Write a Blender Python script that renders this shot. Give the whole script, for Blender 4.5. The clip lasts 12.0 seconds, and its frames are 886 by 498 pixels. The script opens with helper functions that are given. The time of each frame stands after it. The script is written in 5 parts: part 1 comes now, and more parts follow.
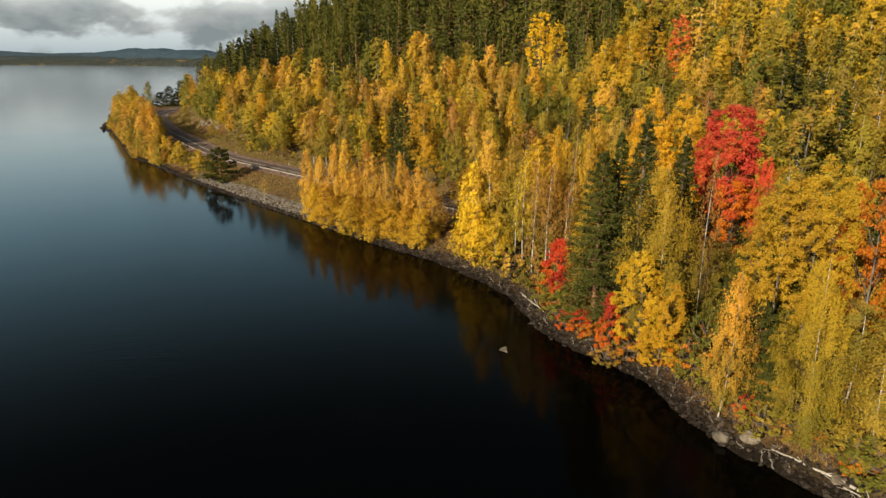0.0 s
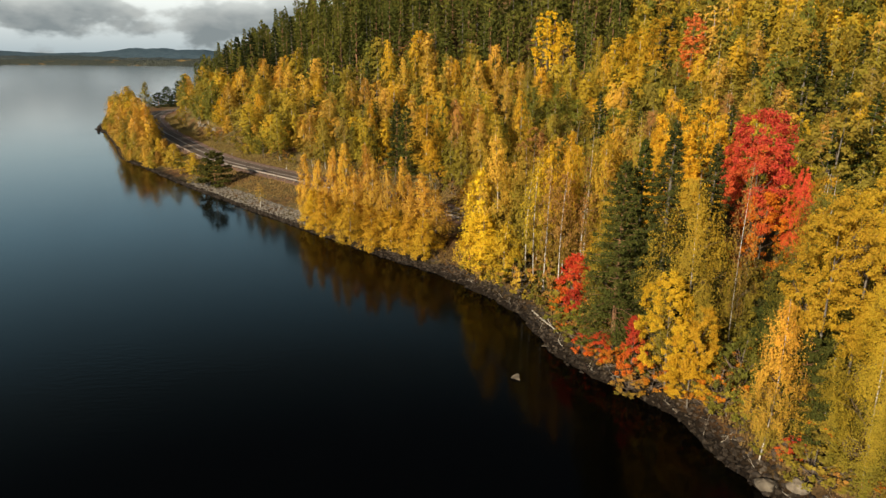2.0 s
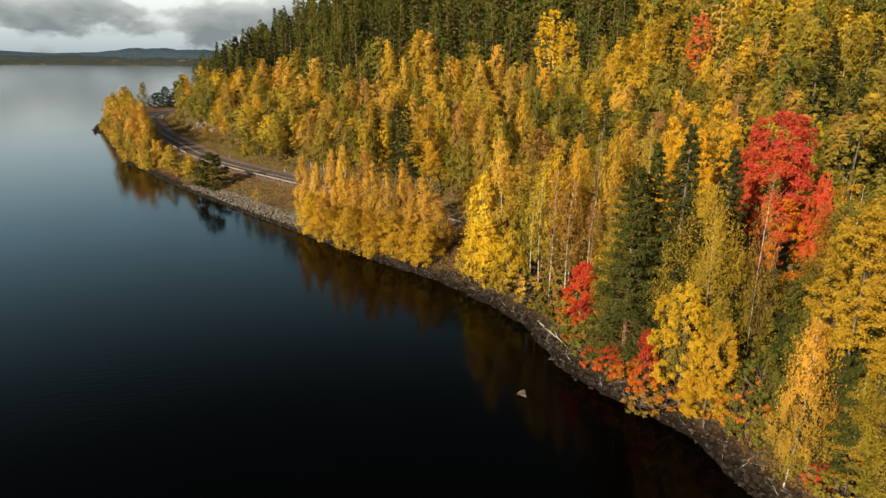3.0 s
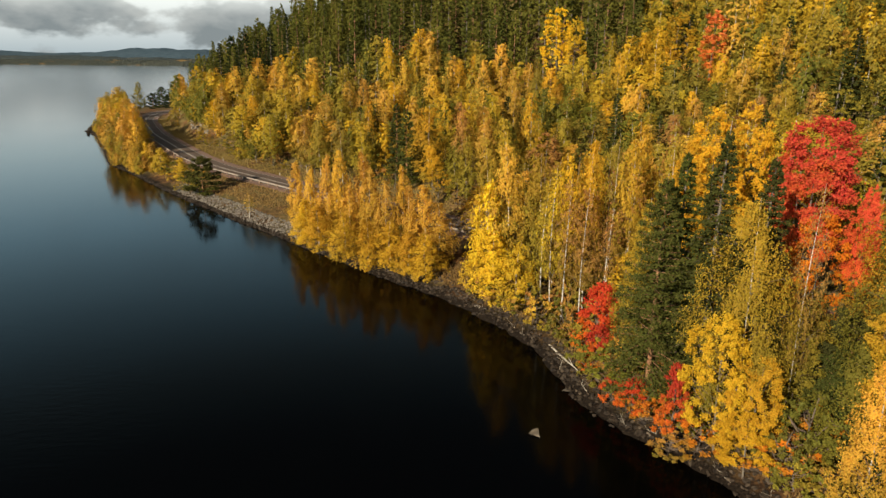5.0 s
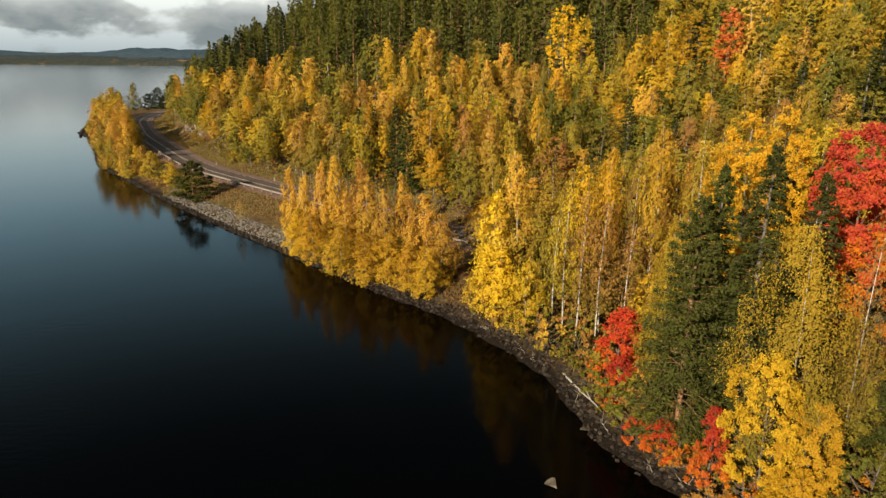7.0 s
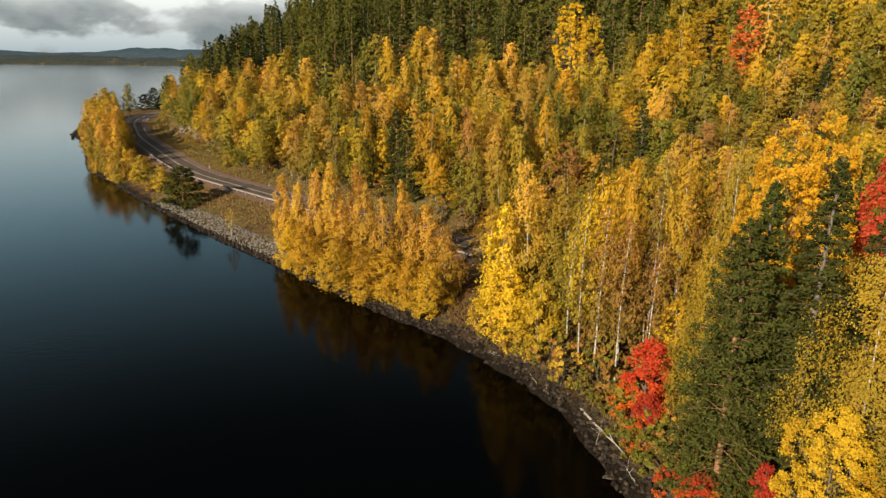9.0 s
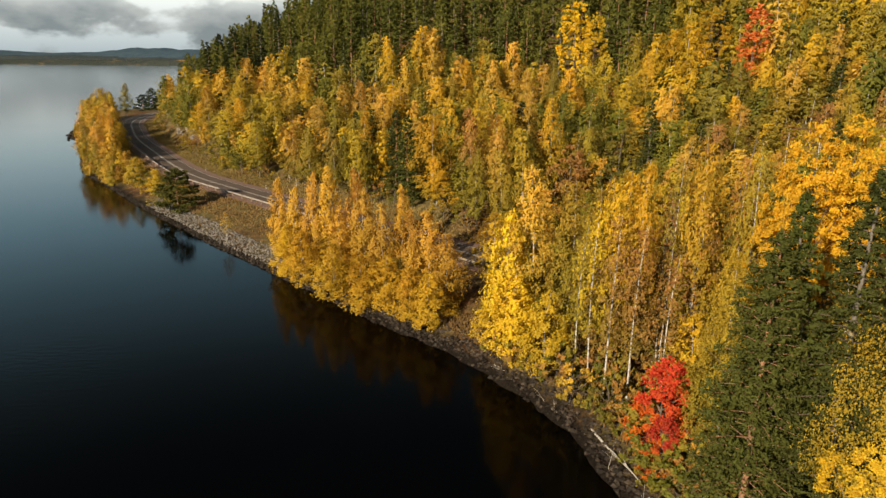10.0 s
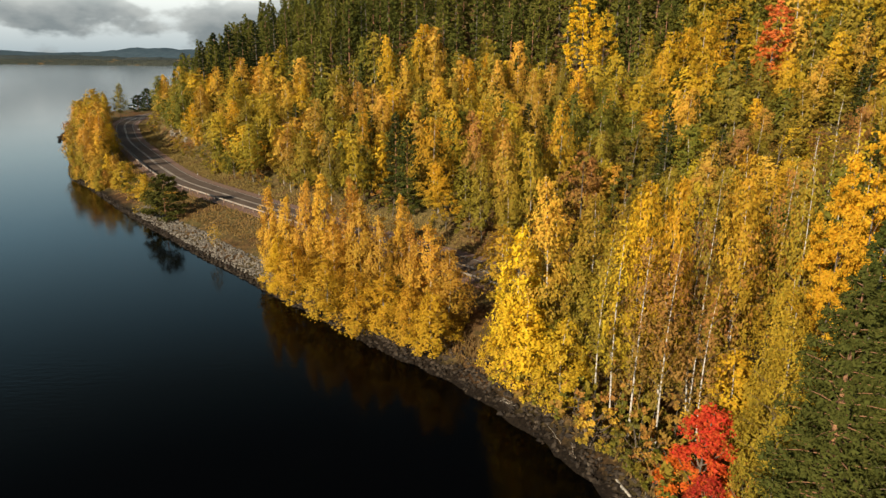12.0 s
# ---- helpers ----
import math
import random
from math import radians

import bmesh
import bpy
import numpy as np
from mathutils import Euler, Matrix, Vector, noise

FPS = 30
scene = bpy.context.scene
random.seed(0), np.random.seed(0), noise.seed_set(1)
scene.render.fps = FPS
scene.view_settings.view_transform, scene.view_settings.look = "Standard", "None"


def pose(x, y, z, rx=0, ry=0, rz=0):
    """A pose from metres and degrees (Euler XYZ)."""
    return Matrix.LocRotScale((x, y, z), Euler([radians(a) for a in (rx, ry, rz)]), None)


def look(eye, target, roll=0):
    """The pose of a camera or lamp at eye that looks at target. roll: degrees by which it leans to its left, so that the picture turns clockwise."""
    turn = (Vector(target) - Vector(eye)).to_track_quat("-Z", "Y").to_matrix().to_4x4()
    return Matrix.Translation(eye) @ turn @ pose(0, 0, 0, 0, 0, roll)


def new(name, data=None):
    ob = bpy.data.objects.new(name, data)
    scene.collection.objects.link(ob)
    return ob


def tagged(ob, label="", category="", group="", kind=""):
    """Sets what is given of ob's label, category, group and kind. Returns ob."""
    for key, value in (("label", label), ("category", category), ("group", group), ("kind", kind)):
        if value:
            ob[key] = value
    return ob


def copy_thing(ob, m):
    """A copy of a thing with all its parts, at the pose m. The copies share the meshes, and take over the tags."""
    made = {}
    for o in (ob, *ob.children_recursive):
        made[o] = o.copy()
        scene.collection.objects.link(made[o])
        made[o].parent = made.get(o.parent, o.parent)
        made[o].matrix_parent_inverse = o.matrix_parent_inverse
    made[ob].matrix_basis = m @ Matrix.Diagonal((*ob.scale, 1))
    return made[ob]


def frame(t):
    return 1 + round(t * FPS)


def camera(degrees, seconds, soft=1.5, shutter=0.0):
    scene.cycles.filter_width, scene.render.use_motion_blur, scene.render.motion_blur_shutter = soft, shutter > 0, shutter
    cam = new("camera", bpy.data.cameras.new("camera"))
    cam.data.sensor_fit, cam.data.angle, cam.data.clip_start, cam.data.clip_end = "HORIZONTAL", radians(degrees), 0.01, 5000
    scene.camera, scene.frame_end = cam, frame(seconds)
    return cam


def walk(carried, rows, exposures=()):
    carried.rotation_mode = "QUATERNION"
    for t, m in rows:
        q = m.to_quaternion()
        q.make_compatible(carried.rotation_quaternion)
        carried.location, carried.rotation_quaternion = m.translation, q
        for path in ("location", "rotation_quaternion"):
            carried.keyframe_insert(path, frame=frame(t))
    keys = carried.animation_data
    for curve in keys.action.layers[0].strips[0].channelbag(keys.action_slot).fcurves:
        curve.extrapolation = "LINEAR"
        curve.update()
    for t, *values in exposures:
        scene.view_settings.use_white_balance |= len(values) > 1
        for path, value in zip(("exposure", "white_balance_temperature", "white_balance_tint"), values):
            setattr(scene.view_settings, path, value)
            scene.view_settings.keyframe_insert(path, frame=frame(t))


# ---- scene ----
cam = camera(68.1, 12.0, soft=1.5)
PATH = [
    (0, (-0.877, 0.123, 32.749), (1.532, 96.130, 4.878), 0.47),
    (1, (-1.177, 3.434, 32.762), (1.167, 99.445, 4.899), 0.49),
    (2, (-1.356, 6.936, 32.741), (0.925, 102.951, 4.886), 0.51),
    (3, (-1.460, 10.557, 32.702), (0.762, 106.576, 4.855), 0.53),
    (4, (-1.523, 14.242, 32.659), (0.645, 110.264, 4.818), 0.55),
    (5, (-1.573, 17.946, 32.618), (0.543, 113.971, 4.783), 0.56),
    (6, (-1.631, 21.640, 32.587), (0.438, 117.667, 4.757), 0.58),
    (7, (-1.707, 25.308, 32.567), (0.318, 121.338, 4.742), 0.59),
    (8, (-1.807, 28.950, 32.557), (0.178, 124.981, 4.736), 0.60),
    (9, (-1.927, 32.576, 32.553), (0.022, 128.609, 4.737), 0.61),
    (10, (-2.056, 36.213, 32.548), (-0.139, 132.248, 4.735), 0.61),
    (11, (-2.173, 39.901, 32.531), (-0.285, 135.938, 4.720), 0.62),
    (12, (-2.253, 43.694, 32.487), (-0.390, 139.732, 4.679), 0.62),
]
walk(cam, [(t, look(eye, target, roll)) for t, eye, target, roll in PATH])

# ---- sky and sun ----
SUN_ELEVATION = 24.0
SUN_FROM = Vector((-0.62, -0.78, 0)).normalized()   # over the lake, behind the drone


def make_sky():
    world = bpy.data.worlds.new("overcast_gaps")
    scene.world = world
    world.use_nodes = True
    n, l = world.node_tree.nodes, world.node_tree.links
    n.clear()
    out = n.new("ShaderNodeOutputWorld")
    bg = n.new("ShaderNodeBackground")
    sky = n.new("ShaderNodeTexSky")
    sky.sky_type, sky.sun_disc = "NISHITA", False
    sky.sun_elevation = radians(SUN_ELEVATION)
    sky.sun_rotation = math.atan2(SUN_FROM.x, SUN_FROM.y)
    sky.air_density, sky.dust_density = 1.0, 1.5
    blue = n.new("ShaderNodeVectorMath")
    blue.operation = "SCALE"
    blue.inputs["Scale"].default_value = 0.028
    l.new(sky.outputs[0], blue.inputs[0])
    co = n.new("ShaderNodeTexCoord")
    stretch = n.new("ShaderNodeMapping")
    stretch.inputs["Scale"].default_value = (1.0, 1.0, 1.9)
    stretch.inputs["Location"].default_value = (0.62, 0.1, 0.22)
    l.new(co.outputs["Generated"], stretch.inputs[0])
    big = n.new("ShaderNodeTexNoise")
    big.inputs["Scale"].default_value, big.inputs["Detail"].default_value = 8.5, 8
    big.inputs["Roughness"].default_value = 0.5
    l.new(stretch.outputs[0], big.inputs["Vector"])
    sep = n.new("ShaderNodeSeparateXYZ")
    l.new(co.outputs["Generated"], sep.inputs[0])
    bank = n.new("ShaderNodeValToRGB")     # a bank of low clouds over the far hills
    for at, grey in ((0.03, 0.12), (0.055, 1.0), (0.078, 0.75)):
        bank.color_ramp.elements.new(at).color = (grey, grey, grey, 1)
    bank.color_ramp.elements[0].color = (0, 0, 0, 1)
    bank.color_ramp.elements[-1].position, bank.color_ramp.elements[-1].color = 0.105, (0, 0, 0, 1)
    l.new(sep.outputs["Z"], bank.inputs[0])
    heap = n.new("ShaderNodeMath")
    heap.operation = "MULTIPLY_ADD"
    heap.inputs[1].default_value = 0.15
    l.new(bank.outputs[0], heap.inputs[0])
    l.new(big.outputs["Fac"], heap.inputs[2])
    cover = n.new("ShaderNodeMapRange")
    cover.interpolation_type = "SMOOTHSTEP"
    cover.inputs["From Min"].default_value, cover.inputs["From Max"].default_value = 0.545, 0.64
    l.new(heap.outputs[0], cover.inputs["Value"])
    # paler towards the cloud tops: the same cover seen a little higher up
    lift = n.new("ShaderNodeMapping")
    lift.inputs["Scale"].default_value = (1.0, 1.0, 1.9)
    lift.inputs["Location"].default_value = (0.62, 0.1, 0.245)
    l.new(co.outputs["Generated"], lift.inputs[0])
    fine = n.new("ShaderNodeTexNoise")
    fine.inputs["Scale"].default_value, fine.inputs["Detail"].default_value = 8.5, 8
    l.new(lift.outputs[0], fine.inputs["Vector"])
    # high thin veil, paler near the horizon
    pale = n.new("ShaderNodeValToRGB")
    stops = ((0.0, (0.26, 0.31, 0.33)), (0.035, (0.42, 0.455, 0.45)), (0.075, (0.61, 0.64, 0.605)), (0.13, (0.51, 0.67, 0.70)), (0.22, (0.33, 0.565, 0.69)), (0.36, (0.15, 0.27, 0.34)), (0.43, (0.08, 0.125, 0.145)), (0.52, (0.022, 0.045, 0.06)))
    while len(pale.color_ramp.elements) < len(stops):
        pale.color_ramp.elements.new(0.5)
    for e, (at, tint) in zip(pale.color_ramp.elements, stops):
        e.position, e.color = at, (*tint, 1)
    l.new(sep.outputs["Z"], pale.inputs[0])
    high = n.new("ShaderNodeMapRange")
    high.inputs["From Min"].default_value, high.inputs["From Max"].default_value = 0.45, 0.7
    l.new(sep.outputs["Z"], high.inputs["Value"])
    veil = n.new("ShaderNodeMix")
    veil.data_type = "RGBA"
    l.new(high.outputs[0], veil.inputs["Factor"])
    l.new(pale.outputs[0], veil.inputs["A"])
    l.new(blue.outputs[0], veil.inputs["B"])
    shade = n.new("ShaderNodeMix")
    shade.data_type = "RGBA"
    shade.inputs["A"].default_value = (0.155, 0.178, 0.182, 1)
    shade.inputs["B"].default_value = (0.34, 0.355, 0.34, 1)
    tops = n.new("ShaderNodeMapRange")
    tops.inputs["From Min"].default_value, tops.inputs["From Max"].default_value = 0.60, 0.38
    l.new(fine.outputs["Fac"], tops.inputs["Value"])
    l.new(tops.outputs[0], shade.inputs["Factor"])
    thin = n.new("ShaderNodeMapRange")
    thin.inputs["From Min"].default_value, thin.inputs["From Max"].default_value = 0.056, 0.098
    thin.inputs["To Min"].default_value, thin.inputs["To Max"].default_value = 1.0, 0.08
    l.new(sep.outputs["Z"], thin.inputs["Value"])
    amount = n.new("ShaderNodeMath")
    amount.operation = "MULTIPLY"
    l.new(cover.outputs[0], amount.inputs[0])
    l.new(thin.outputs[0], amount.inputs[1])
    both = n.new("ShaderNodeMix")
    both.data_type = "RGBA"
    l.new(amount.outputs[0], both.inputs["Factor"])
    l.new(veil.outputs["Result"], both.inputs["A"])
    l.new(shade.outputs["Result"], both.inputs["B"])
    l.new(both.outputs["Result"], bg.inputs["Color"])
    bg.inputs["Strength"].default_value = 1.0
    l.new(bg.outputs[0], out.inputs["Surface"])


make_sky()
sun = new("sun", bpy.data.lights.new("sun", "SUN"))
sun.data.energy, sun.data.angle, sun.data.color = 5.0, radians(0.6), (1.0, 0.86, 0.66)
sun.matrix_world = look(SUN_FROM * 100 + Vector((0, 0, 100 * math.tan(radians(SUN_ELEVATION)))), (0, 0, 0))
scene.view_settings.exposure = 0.68


# ---- materials ----
def material(name):
    m = bpy.data.materials.new(name)
    m.use_nodes = True
    nt = m.node_tree
    return m, nt, nt.nodes["Principled BSDF"]


def node(nt, kind, **values):
    nd = nt.nodes.new(kind)
    for key, value in values.items():
        nd.inputs[key.replace("_", " ")].default_value = value
    return nd


def ramp(nt, source, stops):
    nd = nt.nodes.new("ShaderNodeValToRGB")
    while len(nd.color_ramp.elements) < len(stops):
        nd.color_ramp.elements.new(0.5)
    for e, (at, c) in zip(nd.color_ramp.elements, stops):
        e.position, e.color = at, (*c, 1)
    nt.links.new(source, nd.inputs[0])
    return nd


def mix(nt, fac, a, b, blend="MIX"):
    nd = nt.nodes.new("ShaderNodeMix")
    nd.data_type, nd.blend_type = "RGBA", blend
    for key, v in (("Factor", fac), ("A", a), ("B", b)):
        if isinstance(v, (int, float)):
            nd.inputs[key].default_value = v
        elif isinstance(v, tuple):
            nd.inputs[key].default_value = (*v, 1)
        else:
            nt.links.new(v, nd.inputs[key])
    return nd.outputs["Result"]


def bump(nt, bsdf, height, strength, distance):
    nd = node(nt, "ShaderNodeBump", Strength=strength, Distance=distance)
    nt.links.new(height, nd.inputs["Height"])
    nt.links.new(nd.outputs[0], bsdf.inputs["Normal"])
    return nd


def leaf_material(name, second=(0.16, 0.17, 0.025), amount=0.5, translucent=0.35, rough=0.55, lower=0.0, gloss=0.06):
    """Foliage in the colour of its object, with a second colour in patches and (lower) at the foot of the crown,
    for the leaves that turn last and for painted shade; each leaf has its own tone."""
    m, nt, b = material(name)
    info = nt.nodes.new("ShaderNodeObjectInfo")
    geo = nt.nodes.new("ShaderNodeNewGeometry")
    co = nt.nodes.new("ShaderNodeTexCoord")
    patch = node(nt, "ShaderNodeTexNoise", Scale=0.3, Detail=2.0)
    nt.links.new(co.outputs["Object"], patch.inputs["Vector"])
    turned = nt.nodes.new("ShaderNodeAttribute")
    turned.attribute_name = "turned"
    late_or_shaded = nt.nodes.new("ShaderNodeMath")
    late_or_shaded.operation = "MULTIPLY_ADD"
    late_or_shaded.inputs[1].default_value = -lower
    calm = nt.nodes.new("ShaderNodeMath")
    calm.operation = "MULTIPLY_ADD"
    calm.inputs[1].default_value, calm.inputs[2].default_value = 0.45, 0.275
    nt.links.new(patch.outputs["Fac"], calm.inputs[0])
    nt.links.new(turned.outputs["Fac"], late_or_shaded.inputs[0])
    nt.links.new(calm.outputs[0], late_or_shaded.inputs[2])
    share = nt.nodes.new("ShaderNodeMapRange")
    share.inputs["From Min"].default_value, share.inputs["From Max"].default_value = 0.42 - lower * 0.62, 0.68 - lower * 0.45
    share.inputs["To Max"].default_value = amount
    nt.links.new(late_or_shaded.outputs[0], share.inputs["Value"])
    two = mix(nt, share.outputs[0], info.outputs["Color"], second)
    tone = nt.nodes.new("ShaderNodeHueSaturation")
    hue = nt.nodes.new("ShaderNodeMapRange")
    hue.inputs["To Min"].default_value, hue.inputs["To Max"].default_value = 0.49, 0.51
    val = nt.nodes.new("ShaderNodeMapRange")
    val.inputs["To Min"].default_value, val.inputs["To Max"].default_value = 0.88, 1.10
    nt.links.new(geo.outputs["Random Per Island"], hue.inputs["Value"])
    wob = nt.nodes.new("ShaderNodeTexWhiteNoise")
    wob.noise_dimensions = "1D"
    nt.links.new(geo.outputs["Random Per Island"], wob.inputs["W"])
    nt.links.new(wob.outputs["Value"], val.inputs["Value"])
    nt.links.new(hue.outputs[0], tone.inputs["Hue"])
    nt.links.new(val.outputs[0], tone.inputs["Value"])
    nt.links.new(two, tone.inputs["Color"])
    nt.links.new(tone.outputs[0], b.inputs["Base Color"])
    b.inputs["Roughness"].default_value = rough
    b.inputs["Specular IOR Level"].default_value = gloss
    tr = nt.nodes.new("ShaderNodeBsdfTranslucent")
    nt.links.new(tone.outputs[0], tr.inputs["Color"])
    blend = nt.nodes.new("ShaderNodeMixShader")
    blend.inputs[0].default_value = translucent
    nt.links.new(b.outputs[0], blend.inputs[1])
    nt.links.new(tr.outputs[0], blend.inputs[2])
    nt.links.new(blend.outputs[0], nt.nodes["Material Output"].inputs["Surface"])
    return m


def bark_material(name, stops, scale, squash=(1, 1, 1), strength=0.5):
    m, nt, b = material(name)
    co = nt.nodes.new("ShaderNodeTexCoord")
    mp = nt.nodes.new("ShaderNodeMapping")
    mp.inputs["Scale"].default_value = squash
    nt.links.new(co.outputs["Object"], mp.inputs[0])
    noi = node(nt, "ShaderNodeTexNoise", Scale=scale, Detail=4.0, Roughness=0.65)
    nt.links.new(mp.outputs[0], noi.inputs["Vector"])
    nt.links.new(ramp(nt, noi.outputs["Fac"], stops).outputs[0], b.inputs["Base Color"])
    b.inputs["Roughness"].default_value = 0.85
    bump(nt, b, noi.outputs["Fac"], strength, 0.03)
    return m


def stone_material(name, dark, light, lichen=(0.30, 0.29, 0.22), rough=0.85):
    m, nt, b = material(name)
    co = nt.nodes.new("ShaderNodeTexCoord")
    info = nt.nodes.new("ShaderNodeObjectInfo")
    geo = nt.nodes.new("ShaderNodeNewGeometry")
    a = node(nt, "ShaderNodeTexNoise", Scale=1.7, Detail=5.0, Roughness=0.6)
    f = node(nt, "ShaderNodeTexNoise", Scale=9.0, Detail=4.0, Roughness=0.7)
    for nd in (a, f):
        nt.links.new(co.outputs["Object"], nd.inputs["Vector"])
    c = ramp(nt, a.outputs["Fac"], ((0.3, dark), (0.52, light), (0.72, lichen))).outputs[0]
    add = nt.nodes.new("ShaderNodeMath")
    add.operation = "ADD"
    nt.links.new(info.outputs["Random"], add.inputs[0])
    nt.links.new(geo.outputs["Random Per Island"], add.inputs[1])
    tone = nt.nodes.new("ShaderNodeMapRange")
    tone.inputs["From Max"].default_value = 2.0
    tone.inputs["To Min"].default_value, tone.inputs["To Max"].default_value = 0.45, 1.35
    nt.links.new(add.outputs[0], tone.inputs["Value"])
    hs = nt.nodes.new("ShaderNodeHueSaturation")
    nt.links.new(tone.outputs[0], hs.inputs["Value"])
    nt.links.new(c, hs.inputs["Color"])
    nt.links.new(hs.outputs[0], b.inputs["Base Color"])
    b.inputs["Roughness"].default_value = rough
    b.inputs["Specular IOR Level"].default_value = 0.2
    bump(nt, b, f.outputs["Fac"], 0.8, 0.07)
    return m


def plain(name, colour, rough=0.6, metal=0.0, grain=14.0, depth=0.15):
    m, nt, b = material(name)
    co = nt.nodes.new("ShaderNodeTexCoord")
    noi = node(nt, "ShaderNodeTexNoise", Scale=grain, Detail=4.0, Roughness=0.6)
    nt.links.new(co.outputs["Object"], noi.inputs["Vector"])
    dim = tuple(c * 0.65 for c in colour)
    nt.links.new(ramp(nt, noi.outputs["Fac"], ((0.3, dim), (0.65, colour))).outputs[0], b.inputs["Base Color"])
    b.inputs["Roughness"].default_value, b.inputs["Metallic"].default_value = rough, metal
    bump(nt, b, noi.outputs["Fac"], depth, 0.01)
    return m


def ground_material():
    """Forest floor and verge: rust-coloured litter, dry grass and moss."""
    m, nt, b = material("forest_floor")
    co = nt.nodes.new("ShaderNodeTexCoord")
    big = node(nt, "ShaderNodeTexNoise", Scale=0.09, Detail=5.0, Roughness=0.6)
    mid = node(nt, "ShaderNodeTexNoise", Scale=0.8, Detail=5.0, Roughness=0.65)
    fin = node(nt, "ShaderNodeTexNoise", Scale=5.0, Detail=4.0, Roughness=0.7)
    for nd in (big, mid, fin):
        nt.links.new(co.outputs["Object"], nd.inputs["Vector"])
    grass = ramp(nt, mid.outputs["Fac"], ((0.3, (0.07, 0.06, 0.018)), (0.5, (0.135, 0.10, 0.036)), (0.68, (0.22, 0.155, 0.065)))).outputs[0]
    litter = ramp(nt, mid.outputs["Fac"], ((0.32, (0.05, 0.032, 0.016)), (0.55, (0.15, 0.075, 0.03)), (0.7, (0.24, 0.13, 0.045)))).outputs[0]
    pick = nt.nodes.new("ShaderNodeMapRange")
    pick.inputs["From Min"].default_value, pick.inputs["From Max"].default_value = 0.44, 0.58
    nt.links.new(big.outputs["Fac"], pick.inputs["Value"])
    c = mix(nt, pick.outputs[0], grass, litter)
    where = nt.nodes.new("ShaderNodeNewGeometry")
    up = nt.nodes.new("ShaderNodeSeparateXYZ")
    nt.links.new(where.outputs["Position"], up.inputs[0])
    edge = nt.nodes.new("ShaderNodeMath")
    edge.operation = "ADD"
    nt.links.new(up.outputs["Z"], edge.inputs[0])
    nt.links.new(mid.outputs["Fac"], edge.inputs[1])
    # a darker ground colour low on the bank, set by height alone
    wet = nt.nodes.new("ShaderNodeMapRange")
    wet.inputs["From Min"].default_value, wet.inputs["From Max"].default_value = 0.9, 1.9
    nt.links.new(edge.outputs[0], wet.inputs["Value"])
    dark_ground = ramp(nt, fin.outputs["Fac"], ((0.35, (0.005, 0.0035, 0.0025)), (0.65, (0.024, 0.017, 0.011)))).outputs[0]
    c = mix(nt, wet.outputs[0], dark_ground, c)
    spot = ramp(nt, fin.outputs["Fac"], ((0.35, (0.55, 0.55, 0.55)), (0.65, (1.2, 1.2, 1.2)))).outputs[0]
    nt.links.new(mix(nt, 1.0, c, spot, "MULTIPLY"), b.inputs["Base Color"])
    b.inputs["Roughness"].default_value = 0.95
    b.inputs["Specular IOR Level"].default_value = 0.1
    bump(nt, b, fin.outputs["Fac"], 0.7, 0.12)
    return m


def water_material():
    m, nt, b = material("dark_lake_water")
    co = nt.nodes.new("ShaderNodeTexCoord")
    mp = nt.nodes.new("ShaderNodeMapping")
    mp.inputs["Scale"].default_value = (0.55, 1.5, 1)
    mp.inputs["Rotation"].default_value = (0, 0, radians(-14))
    nt.links.new(co.outputs["Object"], mp.inputs[0])
    rip = node(nt, "ShaderNodeTexNoise", Scale=1.1, Detail=3.0, Roughness=0.5)
    nt.links.new(mp.outputs[0], rip.inputs["Vector"])
    gust = node(nt, "ShaderNodeTexNoise", Scale=0.035, Detail=2.0)
    nt.links.new(co.outputs["Object"], gust.inputs["Vector"])
    amp = nt.nodes.new("ShaderNodeMapRange")
    amp.inputs["From Min"].default_value, amp.inputs["From Max"].default_value = 0.5, 0.7
    amp.inputs["To Min"].default_value, amp.inputs["To Max"].default_value = 0.25, 1.0
    nt.links.new(gust.outputs["Fac"], amp.inputs["Value"])
    mul = nt.nodes.new("ShaderNodeMath")
    mul.operation = "MULTIPLY"
    nt.links.new(rip.outputs["Fac"], mul.inputs[0])
    nt.links.new(amp.outputs[0], mul.inputs[1])
    bump(nt, b, mul.outputs[0], 0.16, 0.10)
    b.inputs["Base Color"].default_value = (0.0008, 0.0007, 0.0006, 1)
    b.inputs["Roughness"].default_value = 0.10
    b.inputs["IOR"].default_value = 1.135
    return m


def asphalt_material():
    m, nt, b = material("worn_asphalt")
    co = nt.nodes.new("ShaderNodeTexCoord")
    a = node(nt, "ShaderNodeTexNoise", Scale=0.35, Detail=5.0, Roughness=0.6)
    f = node(nt, "ShaderNodeTexNoise", Scale=12.0, Detail=3.0)
    for nd in (a, f):
        nt.links.new(co.outputs["Object"], nd.inputs["Vector"])
    nt.links.new(ramp(nt, a.outputs["Fac"], ((0.3, (0.075, 0.054, 0.041)), (0.7, (0.13, 0.096, 0.073)))).outputs[0], b.inputs["Base Color"])
    b.inputs["Roughness"].default_value = 0.9
    b.inputs["Specular IOR Level"].default_value = 0.15
    bump(nt, b, f.outputs["Fac"], 0.3, 0.01)
    return m


